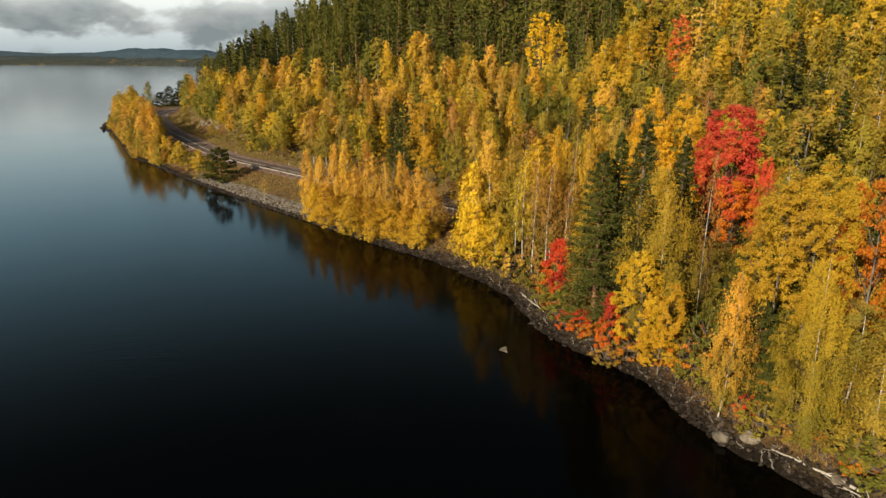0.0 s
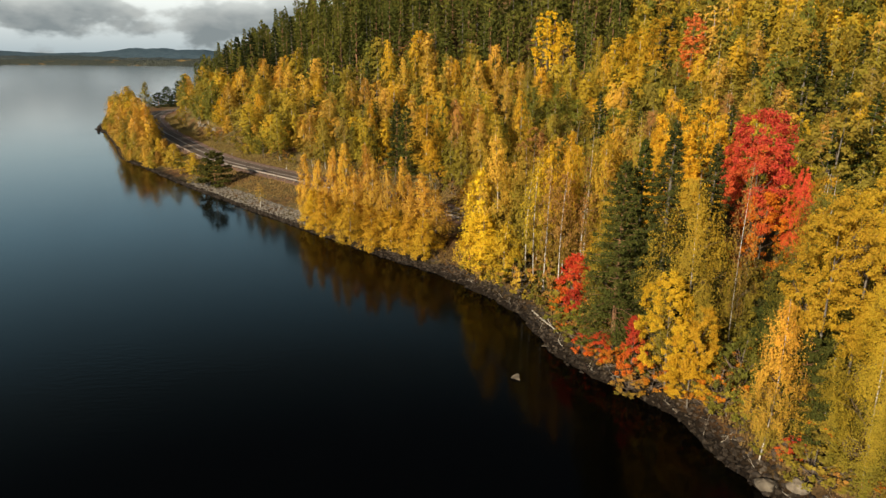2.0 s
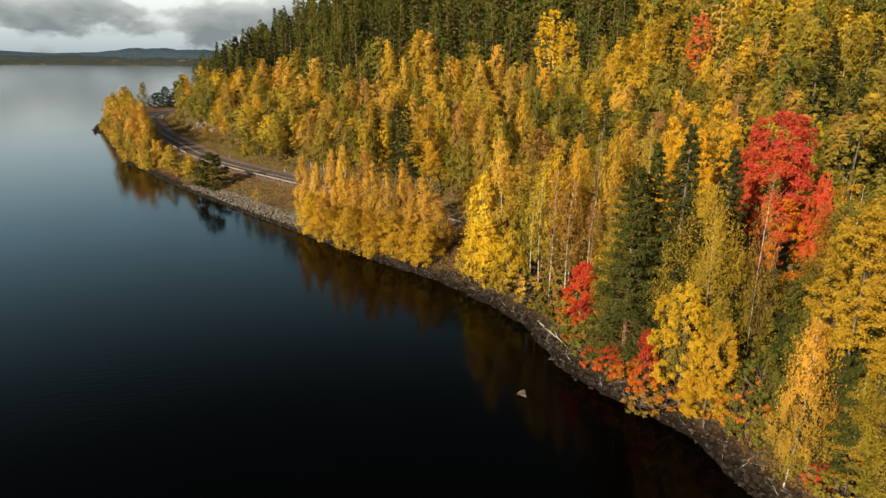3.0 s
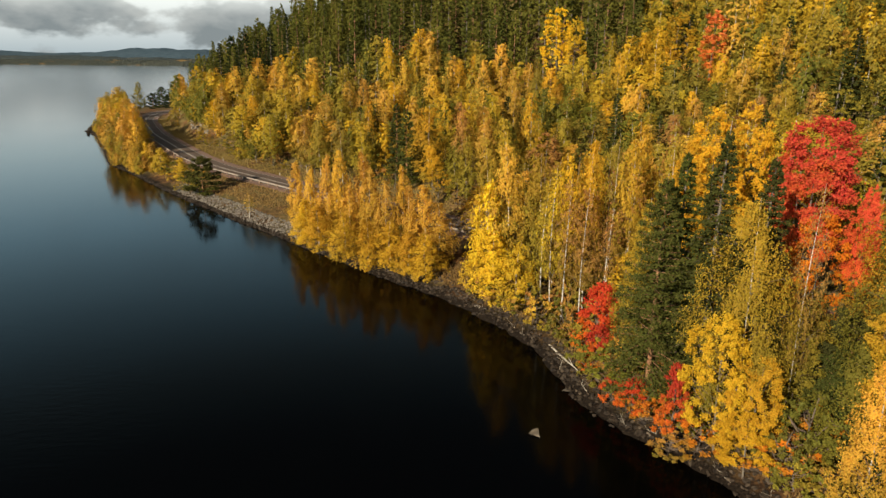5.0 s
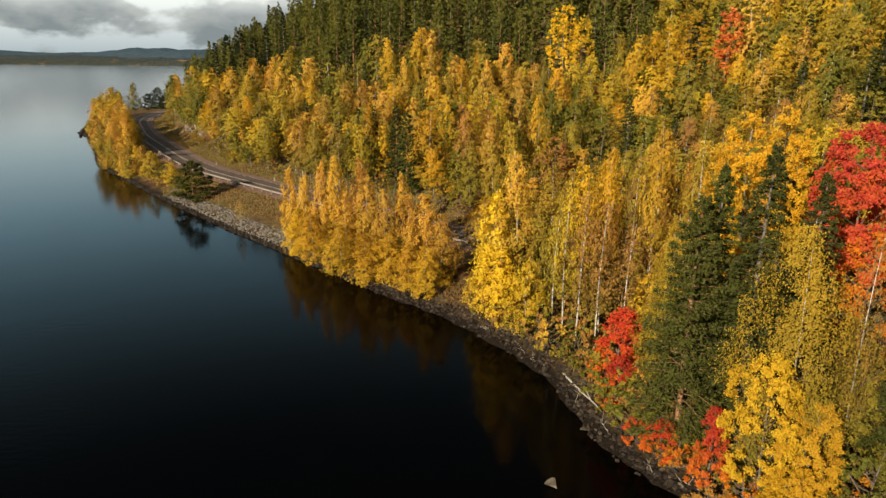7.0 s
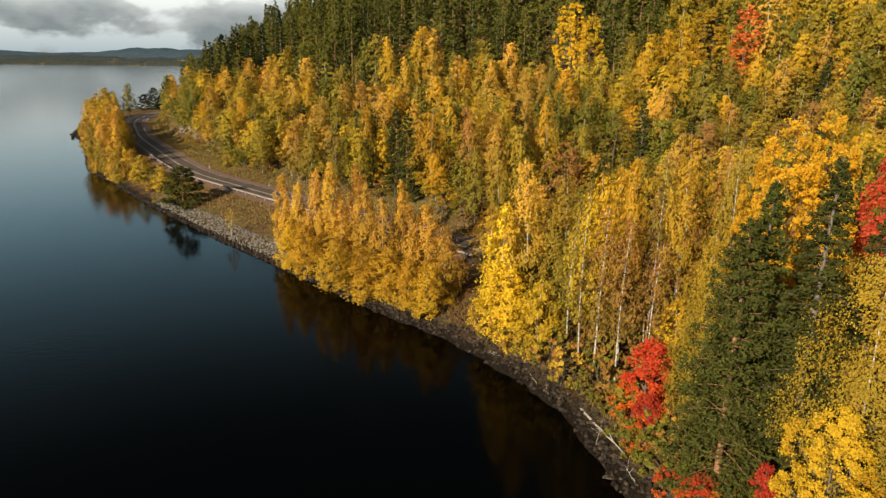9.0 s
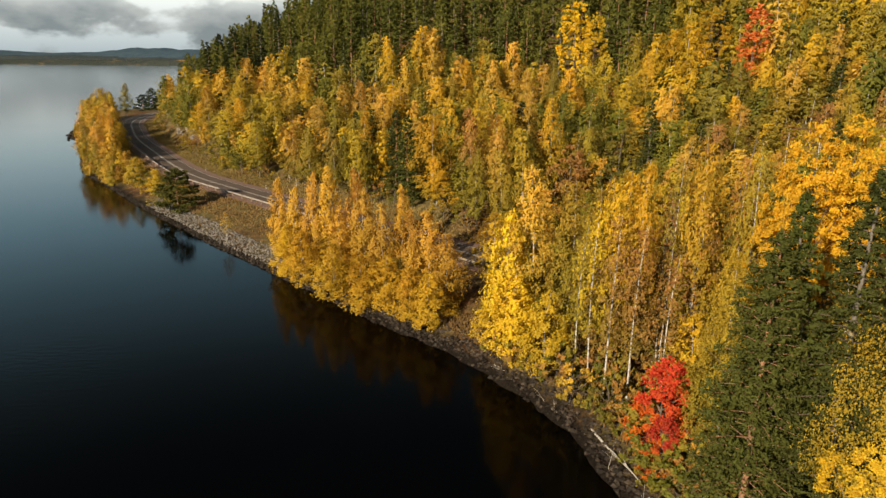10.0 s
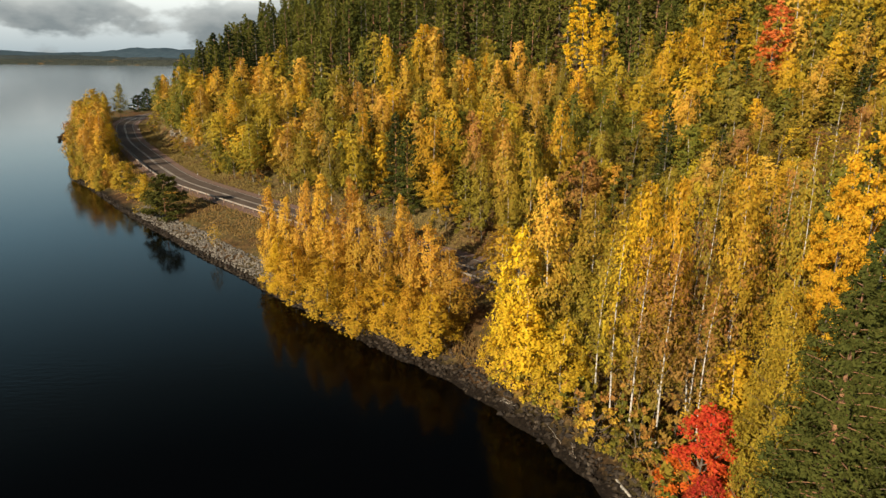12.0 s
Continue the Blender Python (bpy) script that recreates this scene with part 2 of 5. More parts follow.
def far_forest_material(name, dark, light, gold, scale):
    m, nt, b = material(name)
    co = nt.nodes.new("ShaderNodeTexCoord")
    a = node(nt, "ShaderNodeTexNoise", Scale=scale, Detail=4.0, Roughness=0.6)
    f = node(nt, "ShaderNodeTexNoise", Scale=scale * 9, Detail=4.0, Roughness=0.7)
    for nd in (a, f):
        nt.links.new(co.outputs["Object"], nd.inputs["Vector"])
    c1 = ramp(nt, f.outputs["Fac"], ((0.35, dark), (0.65, light))).outputs[0]
    pick = nt.nodes.new("ShaderNodeMapRange")
    pick.inputs["From Min"].default_value, pick.inputs["From Max"].default_value = 0.60, 0.68
    nt.links.new(a.outputs["Fac"], pick.inputs["Value"])
    nt.links.new(mix(nt, pick.outputs[0], c1, gold), b.inputs["Base Color"])
    b.inputs["Roughness"].default_value = 1.0
    b.inputs["Specular IOR Level"].default_value = 0.0
    bump(nt, b, f.outputs["Fac"], 1.0, 8.0)
    return m


# the dark olive second colour also paints shade low in the crowns
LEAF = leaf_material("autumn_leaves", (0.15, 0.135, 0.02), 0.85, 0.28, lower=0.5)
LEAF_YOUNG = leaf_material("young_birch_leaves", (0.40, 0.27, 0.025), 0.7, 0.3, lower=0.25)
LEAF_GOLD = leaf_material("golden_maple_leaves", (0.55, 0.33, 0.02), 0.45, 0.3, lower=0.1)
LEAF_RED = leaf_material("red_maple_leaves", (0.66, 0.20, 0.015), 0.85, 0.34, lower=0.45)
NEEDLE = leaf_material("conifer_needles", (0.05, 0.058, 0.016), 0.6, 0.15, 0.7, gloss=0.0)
BIRCH_BARK = bark_material("birch_bark", ((0.36, (0.06, 0.05, 0.045)), (0.48, (0.42, 0.38, 0.32)), (0.7, (0.60, 0.55, 0.47))), 2.2, (1, 1, 2.2), 0.2)
GREY_BARK = bark_material("grey_bark", ((0.3, (0.06, 0.05, 0.04)), (0.7, (0.2, 0.17, 0.13))), 6, (1, 1, 0.3))
TWIG_BARK = bark_material("brown_twigs", ((0.3, (0.05, 0.035, 0.025)), (0.7, (0.17, 0.12, 0.08))), 6, (1, 1, 1))
PINE_BARK = bark_material("pine_bark", ((0.3, (0.10, 0.06, 0.035)), (0.55, (0.27, 0.13, 0.06)), (0.75, (0.36, 0.19, 0.09))), 4, (1, 1, 0.4))
DEAD_WOOD = bark_material("bleached_wood", ((0.3, (0.2, 0.17, 0.13)), (0.7, (0.5, 0.45, 0.37))), 7, (1, 1, 0.3))
STONE = stone_material("shore_stone", (0.015, 0.011, 0.008), (0.065, 0.047, 0.032), (0.15, 0.12, 0.087))
PALE_STONE = stone_material("pale_boulder_stone", (0.035, 0.028, 0.02), (0.115, 0.093, 0.067), (0.2, 0.165, 0.12))
WET_STONE = stone_material("wet_stone", (0.007, 0.005, 0.004), (0.024, 0.017, 0.011), (0.06, 0.045, 0.03), 0.7)
GREY_STONE = stone_material("blasted_grey_stone", (0.07, 0.062, 0.052), (0.20, 0.175, 0.145), (0.25, 0.22, 0.175))
GROUND = ground_material()
WATER = water_material()
ASPHALT = asphalt_material()
RED_GRAVEL = plain("reddish_gravel", (0.20, 0.115, 0.085), 0.95, 0, 3.0, 0.6)
ROAD_PAINT = plain("worn_white_paint", (0.46, 0.41, 0.35), 0.7, 0, 4.0)
GALVANISED = plain("galvanised_steel", (0.36, 0.31, 0.26), 0.7, 0.2, 5.0)
RUSTY_POST = plain("rust_stained_steel", (0.46, 0.32, 0.24), 0.7, 0.2, 6.0)
WHITE_PLASTIC = plain("white_plastic", (0.78, 0.78, 0.76), 0.5)
FAR_SHORE = far_forest_material("far_shore_woods", (0.040, 0.052, 0.050), (0.095, 0.095, 0.070), (0.27, 0.17, 0.06), 0.011)
# the haze of the distance is put into these blue-grey base colours
HAZED_HILLS = far_forest_material("hazed_far_hills", (0.045, 0.072, 0.095), (0.07, 0.10, 0.122), (0.085, 0.11, 0.125), 0.003)
HAZED_RIDGE = far_forest_material("hazed_far_ridge", (0.038, 0.052, 0.058), (0.07, 0.078, 0.072), (0.10, 0.095, 0.075), 0.006)


# ---- mesh helpers ----
def mesh(name, verts, faces, mat, smooth=False, turned=None):
    """A mesh from arrays; faces: an n x 3 or n x 4 array, or a list of such arrays."""
    me = bpy.data.meshes.new(name)
    groups = faces if isinstance(faces, list) else [faces]
    groups = [np.asarray(g, np.int32) for g in groups if len(g)]
    verts = np.asarray(verts, np.float32)
    sizes = np.concatenate([np.full(len(g), g.shape[1], np.int32) for g in groups])
    loops = np.concatenate([g.ravel() for g in groups])
    me.vertices.add(len(verts))
    me.vertices.foreach_set("co", verts.ravel())
    me.loops.add(len(loops))
    me.loops.foreach_set("vertex_index", loops)
    me.polygons.add(len(sizes))
    me.polygons.foreach_set("loop_start", np.concatenate([[0], np.cumsum(sizes)[:-1]]).astype(np.int32))
    me.polygons.foreach_set("loop_total", sizes)
    me.polygons.foreach_set("use_smooth", np.full(len(sizes), smooth, bool))
    if turned is not None:
        me.attributes.new("turned", "FLOAT", "POINT").data.foreach_set("value", np.asarray(turned, np.float32))
    me.materials.append(mat)
    me.update(calc_edges=True)
    return me


def under(ob, parent):
    ob.parent = parent
    return ob


def tube(points, radii, sides=6):
    """Vertices and quads of a tapered tube along points."""
    points = np.asarray(points, float)
    along = np.gradient(points, axis=0)
    along /= np.linalg.norm(along, axis=1, keepdims=True) + 1e-9
    ref = np.where(np.abs(along[:, 2:3]) > 0.9, [[1.0, 0, 0]], [[0, 0, 1.0]])
    u = np.cross(along, ref)
    u /= np.linalg.norm(u, axis=1, keepdims=True)
    v = np.cross(along, u)
    a = np.arange(sides) * 2 * np.pi / sides
    ring = np.cos(a)[None, :, None] * u[:, None] + np.sin(a)[None, :, None] * v[:, None]
    verts = (points[:, None] + ring * np.asarray(radii, float)[:, None, None]).reshape(-1, 3)
    i = np.arange(len(points) - 1)[:, None] * sides
    k, k2 = np.arange(sides)[None], (np.arange(sides)[None] + 1) % sides
    quads = np.stack([i + k, i + k2, i + sides + k2, i + sides + k], -1).reshape(-1, 4)
    return verts, quads


def join(pieces):
    verts, faces, at = [], [], 0
    for v, f in pieces:
        verts.append(v)
        faces.append(f + at)
        at += len(v)
    return np.concatenate(verts), np.concatenate(faces)


def leaves(rng, centres, long, wide, hang=0.0, flat=0.0, loose=0.85):
    """Leaf-shaped triangles at the centres, facing outward from the stem. hang: how far they point down; flat: how far
    they lie level.
    """
    n = len(centres)
    out = centres * [1, 1, 0]
    out /= np.linalg.norm(out, axis=1, keepdims=True) + 0.3
    face = out * (1 - flat) + [0, 0, 0.35 + 0.9 * flat] + rng.normal(size=(n, 3)) * loose
    face /= np.linalg.norm(face, axis=1, keepdims=True)
    u = rng.normal(size=(n, 3)) + [0, 0, -2.0 * hang] + out * 1.2 * flat
    u -= face * (u * face).sum(1, keepdims=True)
    u /= np.linalg.norm(u, axis=1, keepdims=True) + 1e-9
    v = np.cross(face, u)
    s = rng.uniform(0.65, 1.35, (n, 1))
    u, v = u * long * s, v * wide * s
    verts = np.stack([centres + u, centres - u * 0.6 + v, centres - u * 0.6 - v], 1).reshape(-1, 3)
    return verts, np.arange(3 * n).reshape(-1, 3)


LOD = ((0.115, 0.085, 2.7), (0.155, 0.115, 1.4), (0.25, 0.185, 0.50), (0.38, 0.27, 0.20))


def stem(rng, h, r0, lean, bow, rings=9):
    t = np.linspace(0, 1, rings)
    a = rng.uniform(0, 6.28)
    x = lean[0] * t * h + bow * np.sin(t * 3.1) * np.cos(a)
    y = lean[1] * t * h + bow * np.sin(t * 3.1) * np.sin(a)
    return np.stack([x, y, t * h], 1), r0 * (1 - t) ** 0.8 + 0.012


def at_height(axis, z):
    return np.stack([np.interp(z, axis[:, 2], axis[:, k]) for k in range(3)], -1)


def birch_shape(seed, lod, h=18.0, r=2.6, bare=0.2, weep=1.0, density=1.0, girth=0.088, limby=1.0, dome=1.0, small=1.0):
    """Slender birch: bowed pale stem, rising limbs and an ovate crown of hanging plumes that covers it evenly."""
    rng = np.random.default_rng(seed)
    axis, rad = stem(rng, h, girth * (h / 18) ** 0.8, rng.normal(size=2) * 0.025, 0.4)
    wood = [tube(axis, rad, 7 if lod == 0 else 5)]
    z0 = bare * h
    long, wide, share = LOD[lod]
    point, belly = rng.uniform(0.55, 0.85) * dome, rng.uniform(0.24, 0.4)

    def reach(t):
        return r * (0.5 + 0.5 * np.clip(t / belly, 0, 1) ** 0.7) * np.clip((1 - t) / (1 - belly), 0, 1) ** point * 1.05 + 0.08

    n = int((165, 140, 120, 84)[lod] * (0.6 + 0.4 * min(density, 1.0)) * limby * h / 18)
    grid = np.linspace(0, 0.97, 120)
    cover = np.cumsum(reach(grid) + 0.2 * r)
    t = np.interp((np.arange(n) + rng.uniform(0, 1, n)) / n, cover / cover[-1], grid)
    a = np.arange(n) * 2.399963 + rng.normal(size=n) * 0.35
    p1, p2, p3 = rng.uniform(0, 6.28, 3)
    sway = 1 + 0.15 * np.sin(2 * a + p1 + 5 * t) + 0.12 * np.sin(3 * a + p2 - 9 * t) + 0.10 * np.sin(23 * t + p3 + a)
    out = reach(t) * sway * np.where(rng.random(n) < 0.25, rng.uniform(0.25, 0.7, n), rng.uniform(0.76, 1.06, n))
    z = z0 + t * (h - z0)
    in_strand = (6, 3, 1, 1)[lod]
    strands = max(2, int((15000, 7000, 2250, 1050)[lod] * density * (h / 18) * (r / 2.6) ** 0.5 / n / in_strand))
    m = strands * in_strand
    pts = []
    for i in range(n):
        way = np.array([np.cos(a[i]), np.sin(a[i]), 0])
        hub = at_height(axis, z[i:i + 1])[0]
        size = rng.uniform(0.7, 1.3)
        far = hub + way * out[i]
        if i % (3, 7, 16, 22)[lod] == 0 and z[i] < 0.93 * h:
            foot = at_height(axis, np.array([max(z[i] - 0.75 * out[i], 0.6 * z0)]))[0]
            wood.append(tube([foot, (foot + far) / 2 + [0, 0, 0.12 * out[i]], far, far + way * 0.2 - [0, 0, 0.3]], [0.032, 0.022, 0.012, 0.005], 4))
        drop = rng.uniform(0, 1, m)
        side = np.repeat(rng.normal(size=(strands, 2)), in_strand, 0) * ((0.35, 0.36, 0.38, 0.42)[lod] * size * (r / 2.6) ** 0.6) * (1.1 - 0.5 * drop)[:, None]
        q = far + np.stack([-way[1] * side[:, 0] + way[0] * side[:, 1], way[0] * side[:, 0] + way[1] * side[:, 1], 0 * drop], 1)
        q += rng.normal(size=(m, 3)) * (0.06 + 0.03 * lod)
        q[:, 2] += 0.35 * size - drop * weep * (1.6, 1.35, 1.05, 1.1)[lod] * size * min(1.0, (h - z[i]) / 4.5 + 0.22) - 0.3 * np.abs(side[:, 0])
        pts.append(q)
    return wood[0], join(wood[1:]), leaves(rng, np.concatenate(pts), long * small * (0.86, 0.96, 1.16, 1.25)[lod], wide * small * (0.78, 0.78, 0.68, 0.72)[lod], hang=1.2, loose=(0.4, 0.32, 0.22, 0.2)[lod])


def broadleaf_shape(seed, lod, h=15.0, r=4.0, bare=0.22, density=1.0, puff=0.85, full=0.0, cone=0.0):
    """Maple or aspen: forked stem and a crown of upright rounded leaf masses; cone: how far it narrows upward."""
    rng = np.random.default_rng(seed)
    axis, rad = stem(rng, h * 0.9, 0.13 * (h / 15), rng.normal(size=2) * 0.02, 0.3)
    wood = [tube(axis, rad, 7 if lod == 0 else 5)]
    z0 = bare * h
    tall = h - z0
    lobes = 13 + int(9 * full)
    u = (np.arange(lobes) + rng.uniform(0.1, 0.9, lobes)) / lobes
    la = np.arange(lobes) * 2.399963 + rng.normal(size=lobes) * 0.3
    spread = (1 - cone) * np.sqrt(np.clip(1 - np.abs(u * 1.35 - 0.4) ** 2.3, 0.04, 1)) + cone * (1.05 - u) ** 0.9
    away = r * 0.74 * spread * rng.uniform(0.7, 1.1, lobes)
    rx = r * rng.uniform(0.24, 0.40, lobes) * (1 - 0.5 * cone * u)
    rz = np.maximum(tall * rng.uniform(0.11, 0.17, lobes), 0.85 * rx)
    hub = np.stack([np.cos(la) * away, np.sin(la) * away, z0 + rz * 0.8 + u * (tall - 1.8 * rz)], 1)
    hub[-1] = (0, 0, h - rz[-1])
    hub += at_height(axis, np.clip(hub[:, 2], 0, h * 0.9)) * [1, 1, 0]
    tufts = int((230, 175, 110, 64)[lod] * (r / 4) ** 0.8 * (h / 15) ** 0.7 * (0.75 + 0.4 * full))
    own = np.arange(tufts) % lobes
    q = rng.normal(size=(tufts, 3)) + [0, 0, 0.25]
    q[:, 0] += 0.6 * np.cos(la[own])
    q[:, 1] += 0.6 * np.sin(la[own])
    q /= np.linalg.norm(q, axis=1, keepdims=True)
    c = hub[own] + q * rng.uniform(0.62, 1.04, (tufts, 1)) * np.stack([rx[own], rx[own], rz[own]], 1)
    for i in range(0, tufts, max(1, tufts // (26, 16, 8, 5)[lod])):
        z = max(z0 * 0.8, c[i, 2] - rng.uniform(1.5, 4) * tall / 12)
        p = at_height(axis, np.array([z]))[0]
        wood.append(tube([p, (p + hub[own[i]]) / 2 + [0, 0, -0.2], hub[own[i]], c[i]], [0.05, 0.034, 0.02, 0.006], 4))
    long, wide, _ = LOD[lod]
    per = max(3, int((13000, 6400, 2400, 1100)[lod] * density * (r / 4) * (h / 15) / tufts))
    size = rng.uniform(0.7, 1.25, (tufts, 1, 1)) * puff * 0.55 * (r / 4) ** 0.3
    q = rng.normal(size=(tufts, per, 3)) * 0.5 * size * [1, 1, 0.7]
    pts = (c[:, None] + q).reshape(-1, 3)
    return wood[0], join(wood[1:]), leaves(rng, pts, long * (0.85, 0.84, 0.82, 0.85)[lod], wide * (0.94, 0.9, 0.86, 0.9)[lod], hang=0.25, flat=0.2)


def conifer_shape(seed, lod, h=20.0, r=2.6, bare=0.1, droop=0.25, round_top=0.0, density=1.0):
    """Spruce or pine: straight stem and whorls of needled boughs."""
    rng = np.random.default_rng(seed)
    axis, rad = stem(rng, h, 0.2 * (h / 18), rng.normal(size=2) * 0.01, 0.15)
    wood = [tube(axis, rad, 7 if lod == 0 else 5)]
    long, wide, share = LOD[lod]
    z0 = bare * h
    boughs = int((145, 105, 72, 54)[lod] * (h / 20))
    t = (np.arange(boughs) + rng.uniform(0, 1, boughs)) / boughs
    z = z0 + t * (h - z0) * 0.985
    a = np.arange(boughs) * 2.4 + rng.uniform(-0.5, 0.5, boughs)
    taper = (1 - t) ** 0.8 * (1 - round_top) + round_top * np.sqrt(np.clip(1 - (2 * np.clip(t, 0.25, 1) - 0.75) ** 2 * 0.62, 0.02, 1))
    reach = (r * taper * rng.uniform(0.62, 1.15, boughs) + 0.2)
    pts = []
    per = int(21 * share * density * 165 / (145, 105, 72, 54)[lod])
    for i in range(boughs):
        p = at_height(axis, np.array([z[i]]))[0]
        way = np.array([np.cos(a[i]), np.sin(a[i]), 0])
        tip = p + way * reach[i] + [0, 0, (-droop + 0.35 * t[i] + 0.5 * round_top * 0.5) * reach[i]]
        if i % (1, 3, 9, 20)[lod] == 0:
            wood.append(tube([p, (p + tip) / 2 + [0, 0, 0.05 * reach[i]], tip], [0.045, 0.03, 0.01], 3))
        n = max(3, int(per * (0.35 + reach[i] / r)))
        s = rng.uniform(0.2 + 0.25 * round_top, 1.05, n) ** 0.8
        side = np.array([-way[1], way[0], 0])
        spread = rng.normal(size=n) * 0.22 * reach[i] * (1.15 - 0.5 * s)
        q = p + (tip - p) * s[:, None] + side * spread[:, None]
        q[:, 2] += rng.normal(size=n) * (0.10 + 0.12 * round_top) - np.abs(spread) * droop * 0.6
        pts.append(q)
    return wood[0], join(wood[1:]), leaves(rng, np.concatenate(pts), long * 1.35, wide * 0.66, hang=0.12, flat=0.45)


def rock_shape(seed, flat=0.7, fine=2, deep=0.17):
    """A weathered stone about one metre across, lumpy and cut by planes; deep: how near the middle they cut."""
    rng = np.random.default_rng(seed)
    bm = bmesh.new()
    bmesh.ops.create_icosphere(bm, subdivisions=fine, radius=0.5)
    v = np.array([p.co[:] for p in bm.verts])
    f = np.array([[p.index for p in q.verts] for q in bm.faces])
    bm.free()
    for _ in range(7):
        nrm = rng.normal(size=3)
        nrm /= np.linalg.norm(nrm)
        over = np.clip(v @ nrm - rng.uniform(deep, deep + 0.19), 0, None)
        v -= over[:, None] * nrm
    v *= rng.uniform(0.75, 1.25, 3) * [1, 1, flat]
    v += rng.normal(size=v.shape) * (0.028 if fine < 3 else 0.009)
    return v, f


# ---- plan of the shore, the road and the hill ----
SHORE = np.array([
    (95, -90), (60, -5), (43, 24.4), (35, 37.4), (28.5, 46.0), (25.6, 50.0), (23.6, 55.1), (22.9, 60.6), (20.7, 65.1),
    (18.7, 68), (15.5, 71.5), (12.8, 77.9), (11, 88), (7.3, 95.2), (3.2, 101.2), (-1, 107), (-7.6, 113), (-14, 120),
    (-23, 130), (-32, 140.5), (-40.4, 149.5), (-49, 159.8), (-60, 172.5), (-72, 187.5), (-88.6, 208.9), (-103, 227),
    (-123, 265), (-141.5, 298.5), (-152, 316), (-161, 339), (-168, 353), (-186, 392), (-192, 432), (-175, 460), (-120, 480), (-20, 510),
    (100, 560), (420, 640)], float)
ROAD = np.array([
    (78, -20), (70, 20), (62, 50), (52, 75), (38, 98), (20, 118), (3, 136), (-21, 160), (-45, 184.5), (-62, 203),
    (-76, 223.5), (-90, 247), (-110.4, 282), (-125.6, 313), (-137, 338), (-145, 363), (-148, 386), (-145, 408),
    (-134, 428), (-112, 444), (-80, 455)], float)


def smooth_line(points, step):
    """A Catmull-Rom line through the points, in even steps."""
    p = np.concatenate([[2 * points[0] - points[1]], points, [2 * points[-1] - points[-2]]])
    t = np.linspace(0, 1, 40, endpoint=False)[:, None]
    dense = np.concatenate([0.5 * (2 * b + (c - a) * t + (2 * a - 5 * b + 4 * c - d) * t**2 + (3 * b - a - 3 * c + d) * t**3)
                            for a, b, c, d in zip(p, p[1:], p[2:], p[3:])])
    s = np.concatenate([[0], np.cumsum(np.linalg.norm(np.diff(dense, axis=0), axis=1))])
    even = np.arange(0, s[-1], step)
    return np.stack([np.interp(even, s, dense[:, k]) for k in (0, 1)], 1)


def gap(points, line):
    """Distance of points to a line of corners, and the index of the nearest segment."""
    best, which = np.full(len(points), 1e9), np.zeros(len(points), int)
    for i, (a, b) in enumerate(zip(line, line[1:])):
        ab = b - a
        t = np.clip((points - a) @ ab / (ab @ ab), 0, 1)
        d = np.linalg.norm(points - a - t[:, None] * ab, axis=1)
        which[d < best] = i
        best = np.minimum(best, d)
    return best, which


def inland(points):
    """Distance from the waterline, positive on land."""
    ring = np.concatenate([SHORE, [(600, 640), (600, -90)]])
    inside = np.zeros(len(points), bool)
    x, y = points[:, 0], points[:, 1]
    for (x1, y1), (x2, y2) in zip(ring, np.roll(ring, -1, 0)):
        cross = (y1 > y) != (y2 > y)
        inside ^= cross & (x < (x2 - x1) * (y - y1) / (y2 - y1 + 1e-12) + x1)
    d, _ = gap(points, SHORE)
    return np.where(inside, d, -d)


def step(v, a, b):
    t = np.clip((v - a) / (b - a), 0, 1)
    return t * t * (3 - 2 * t)


ROAD_LINE = smooth_line(ROAD, 2.0)
ROAD_Z = 3.2


def height(points):
    points = np.asarray(points, float)
    x, y = points[:, 0], points[:, 1]
    d = inland(points) + 0.5 * np.sin(x * 0.9 + y * 0.35) * np.sin(y * 0.8 - x * 0.2)
    bank = np.where(d < 0, np.maximum(0.3 * d, -3), np.interp(d, (0, 1.0, 3.0, 8.0, 16.0), (0, 0.35, 1.25, 2.2, 3.0)))
    north = step(y, 190, 260)
    south_hill = np.interp(d, (27, 70, 110, 300), (0, 12.5, 26.5, 122))
    north_hill = np.interp(d, (30, 48, 65, 130, 300), (0, 13, 25, 60, 130))
    hill = (south_hill * (1 - north) + north_hill * north) * (1 - step(y, 300, 420) * 0.85)
    lumps = (0.8 * np.sin(x * 0.11 + 1) * np.sin(y * 0.13) + 0.35 * np.sin(x * 0.31 + y * 0.2) * np.sin(y * 0.37)) * np.clip(d / 25, 0, 1)
    z = bank + hill + lumps
    road, _ = gap(points, ROAD_LINE[::3])
    flat = 1 - step(road, 5.2, 11)
    return z * (1 - flat) + (ROAD_Z - 0.12) * flat


SHEET_X, SHEET_Y = np.arange(-236, 262, 2.0), np.arange(-60, 560, 2.0)
_gx, _gy = np.meshgrid(SHEET_X, SHEET_Y)
SHEET_P = np.stack([_gx.ravel(), _gy.ravel()], 1)
SHEET = height(SHEET_P).reshape(_gx.shape)


def on_sheet(points):
    """Height of the ground sheet under the points."""
    points = np.asarray(points, float)
    fx = np.clip((points[:, 0] - SHEET_X[0]) / 2.0, 0, len(SHEET_X) - 1.001)
    fy = np.clip((points[:, 1] - SHEET_Y[0]) / 2.0, 0, len(SHEET_Y) - 1.001)
    i, j = fx.astype(int), fy.astype(int)
    u, v = fx - i, fy - j
    return (SHEET[j, i] * (1 - u) + SHEET[j, i + 1] * u) * (1 - v) + (SHEET[j + 1, i] * (1 - u) + SHEET[j + 1, i + 1] * u) * v


def level(x, y):
    return float(on_sheet([(x, y)])[0])


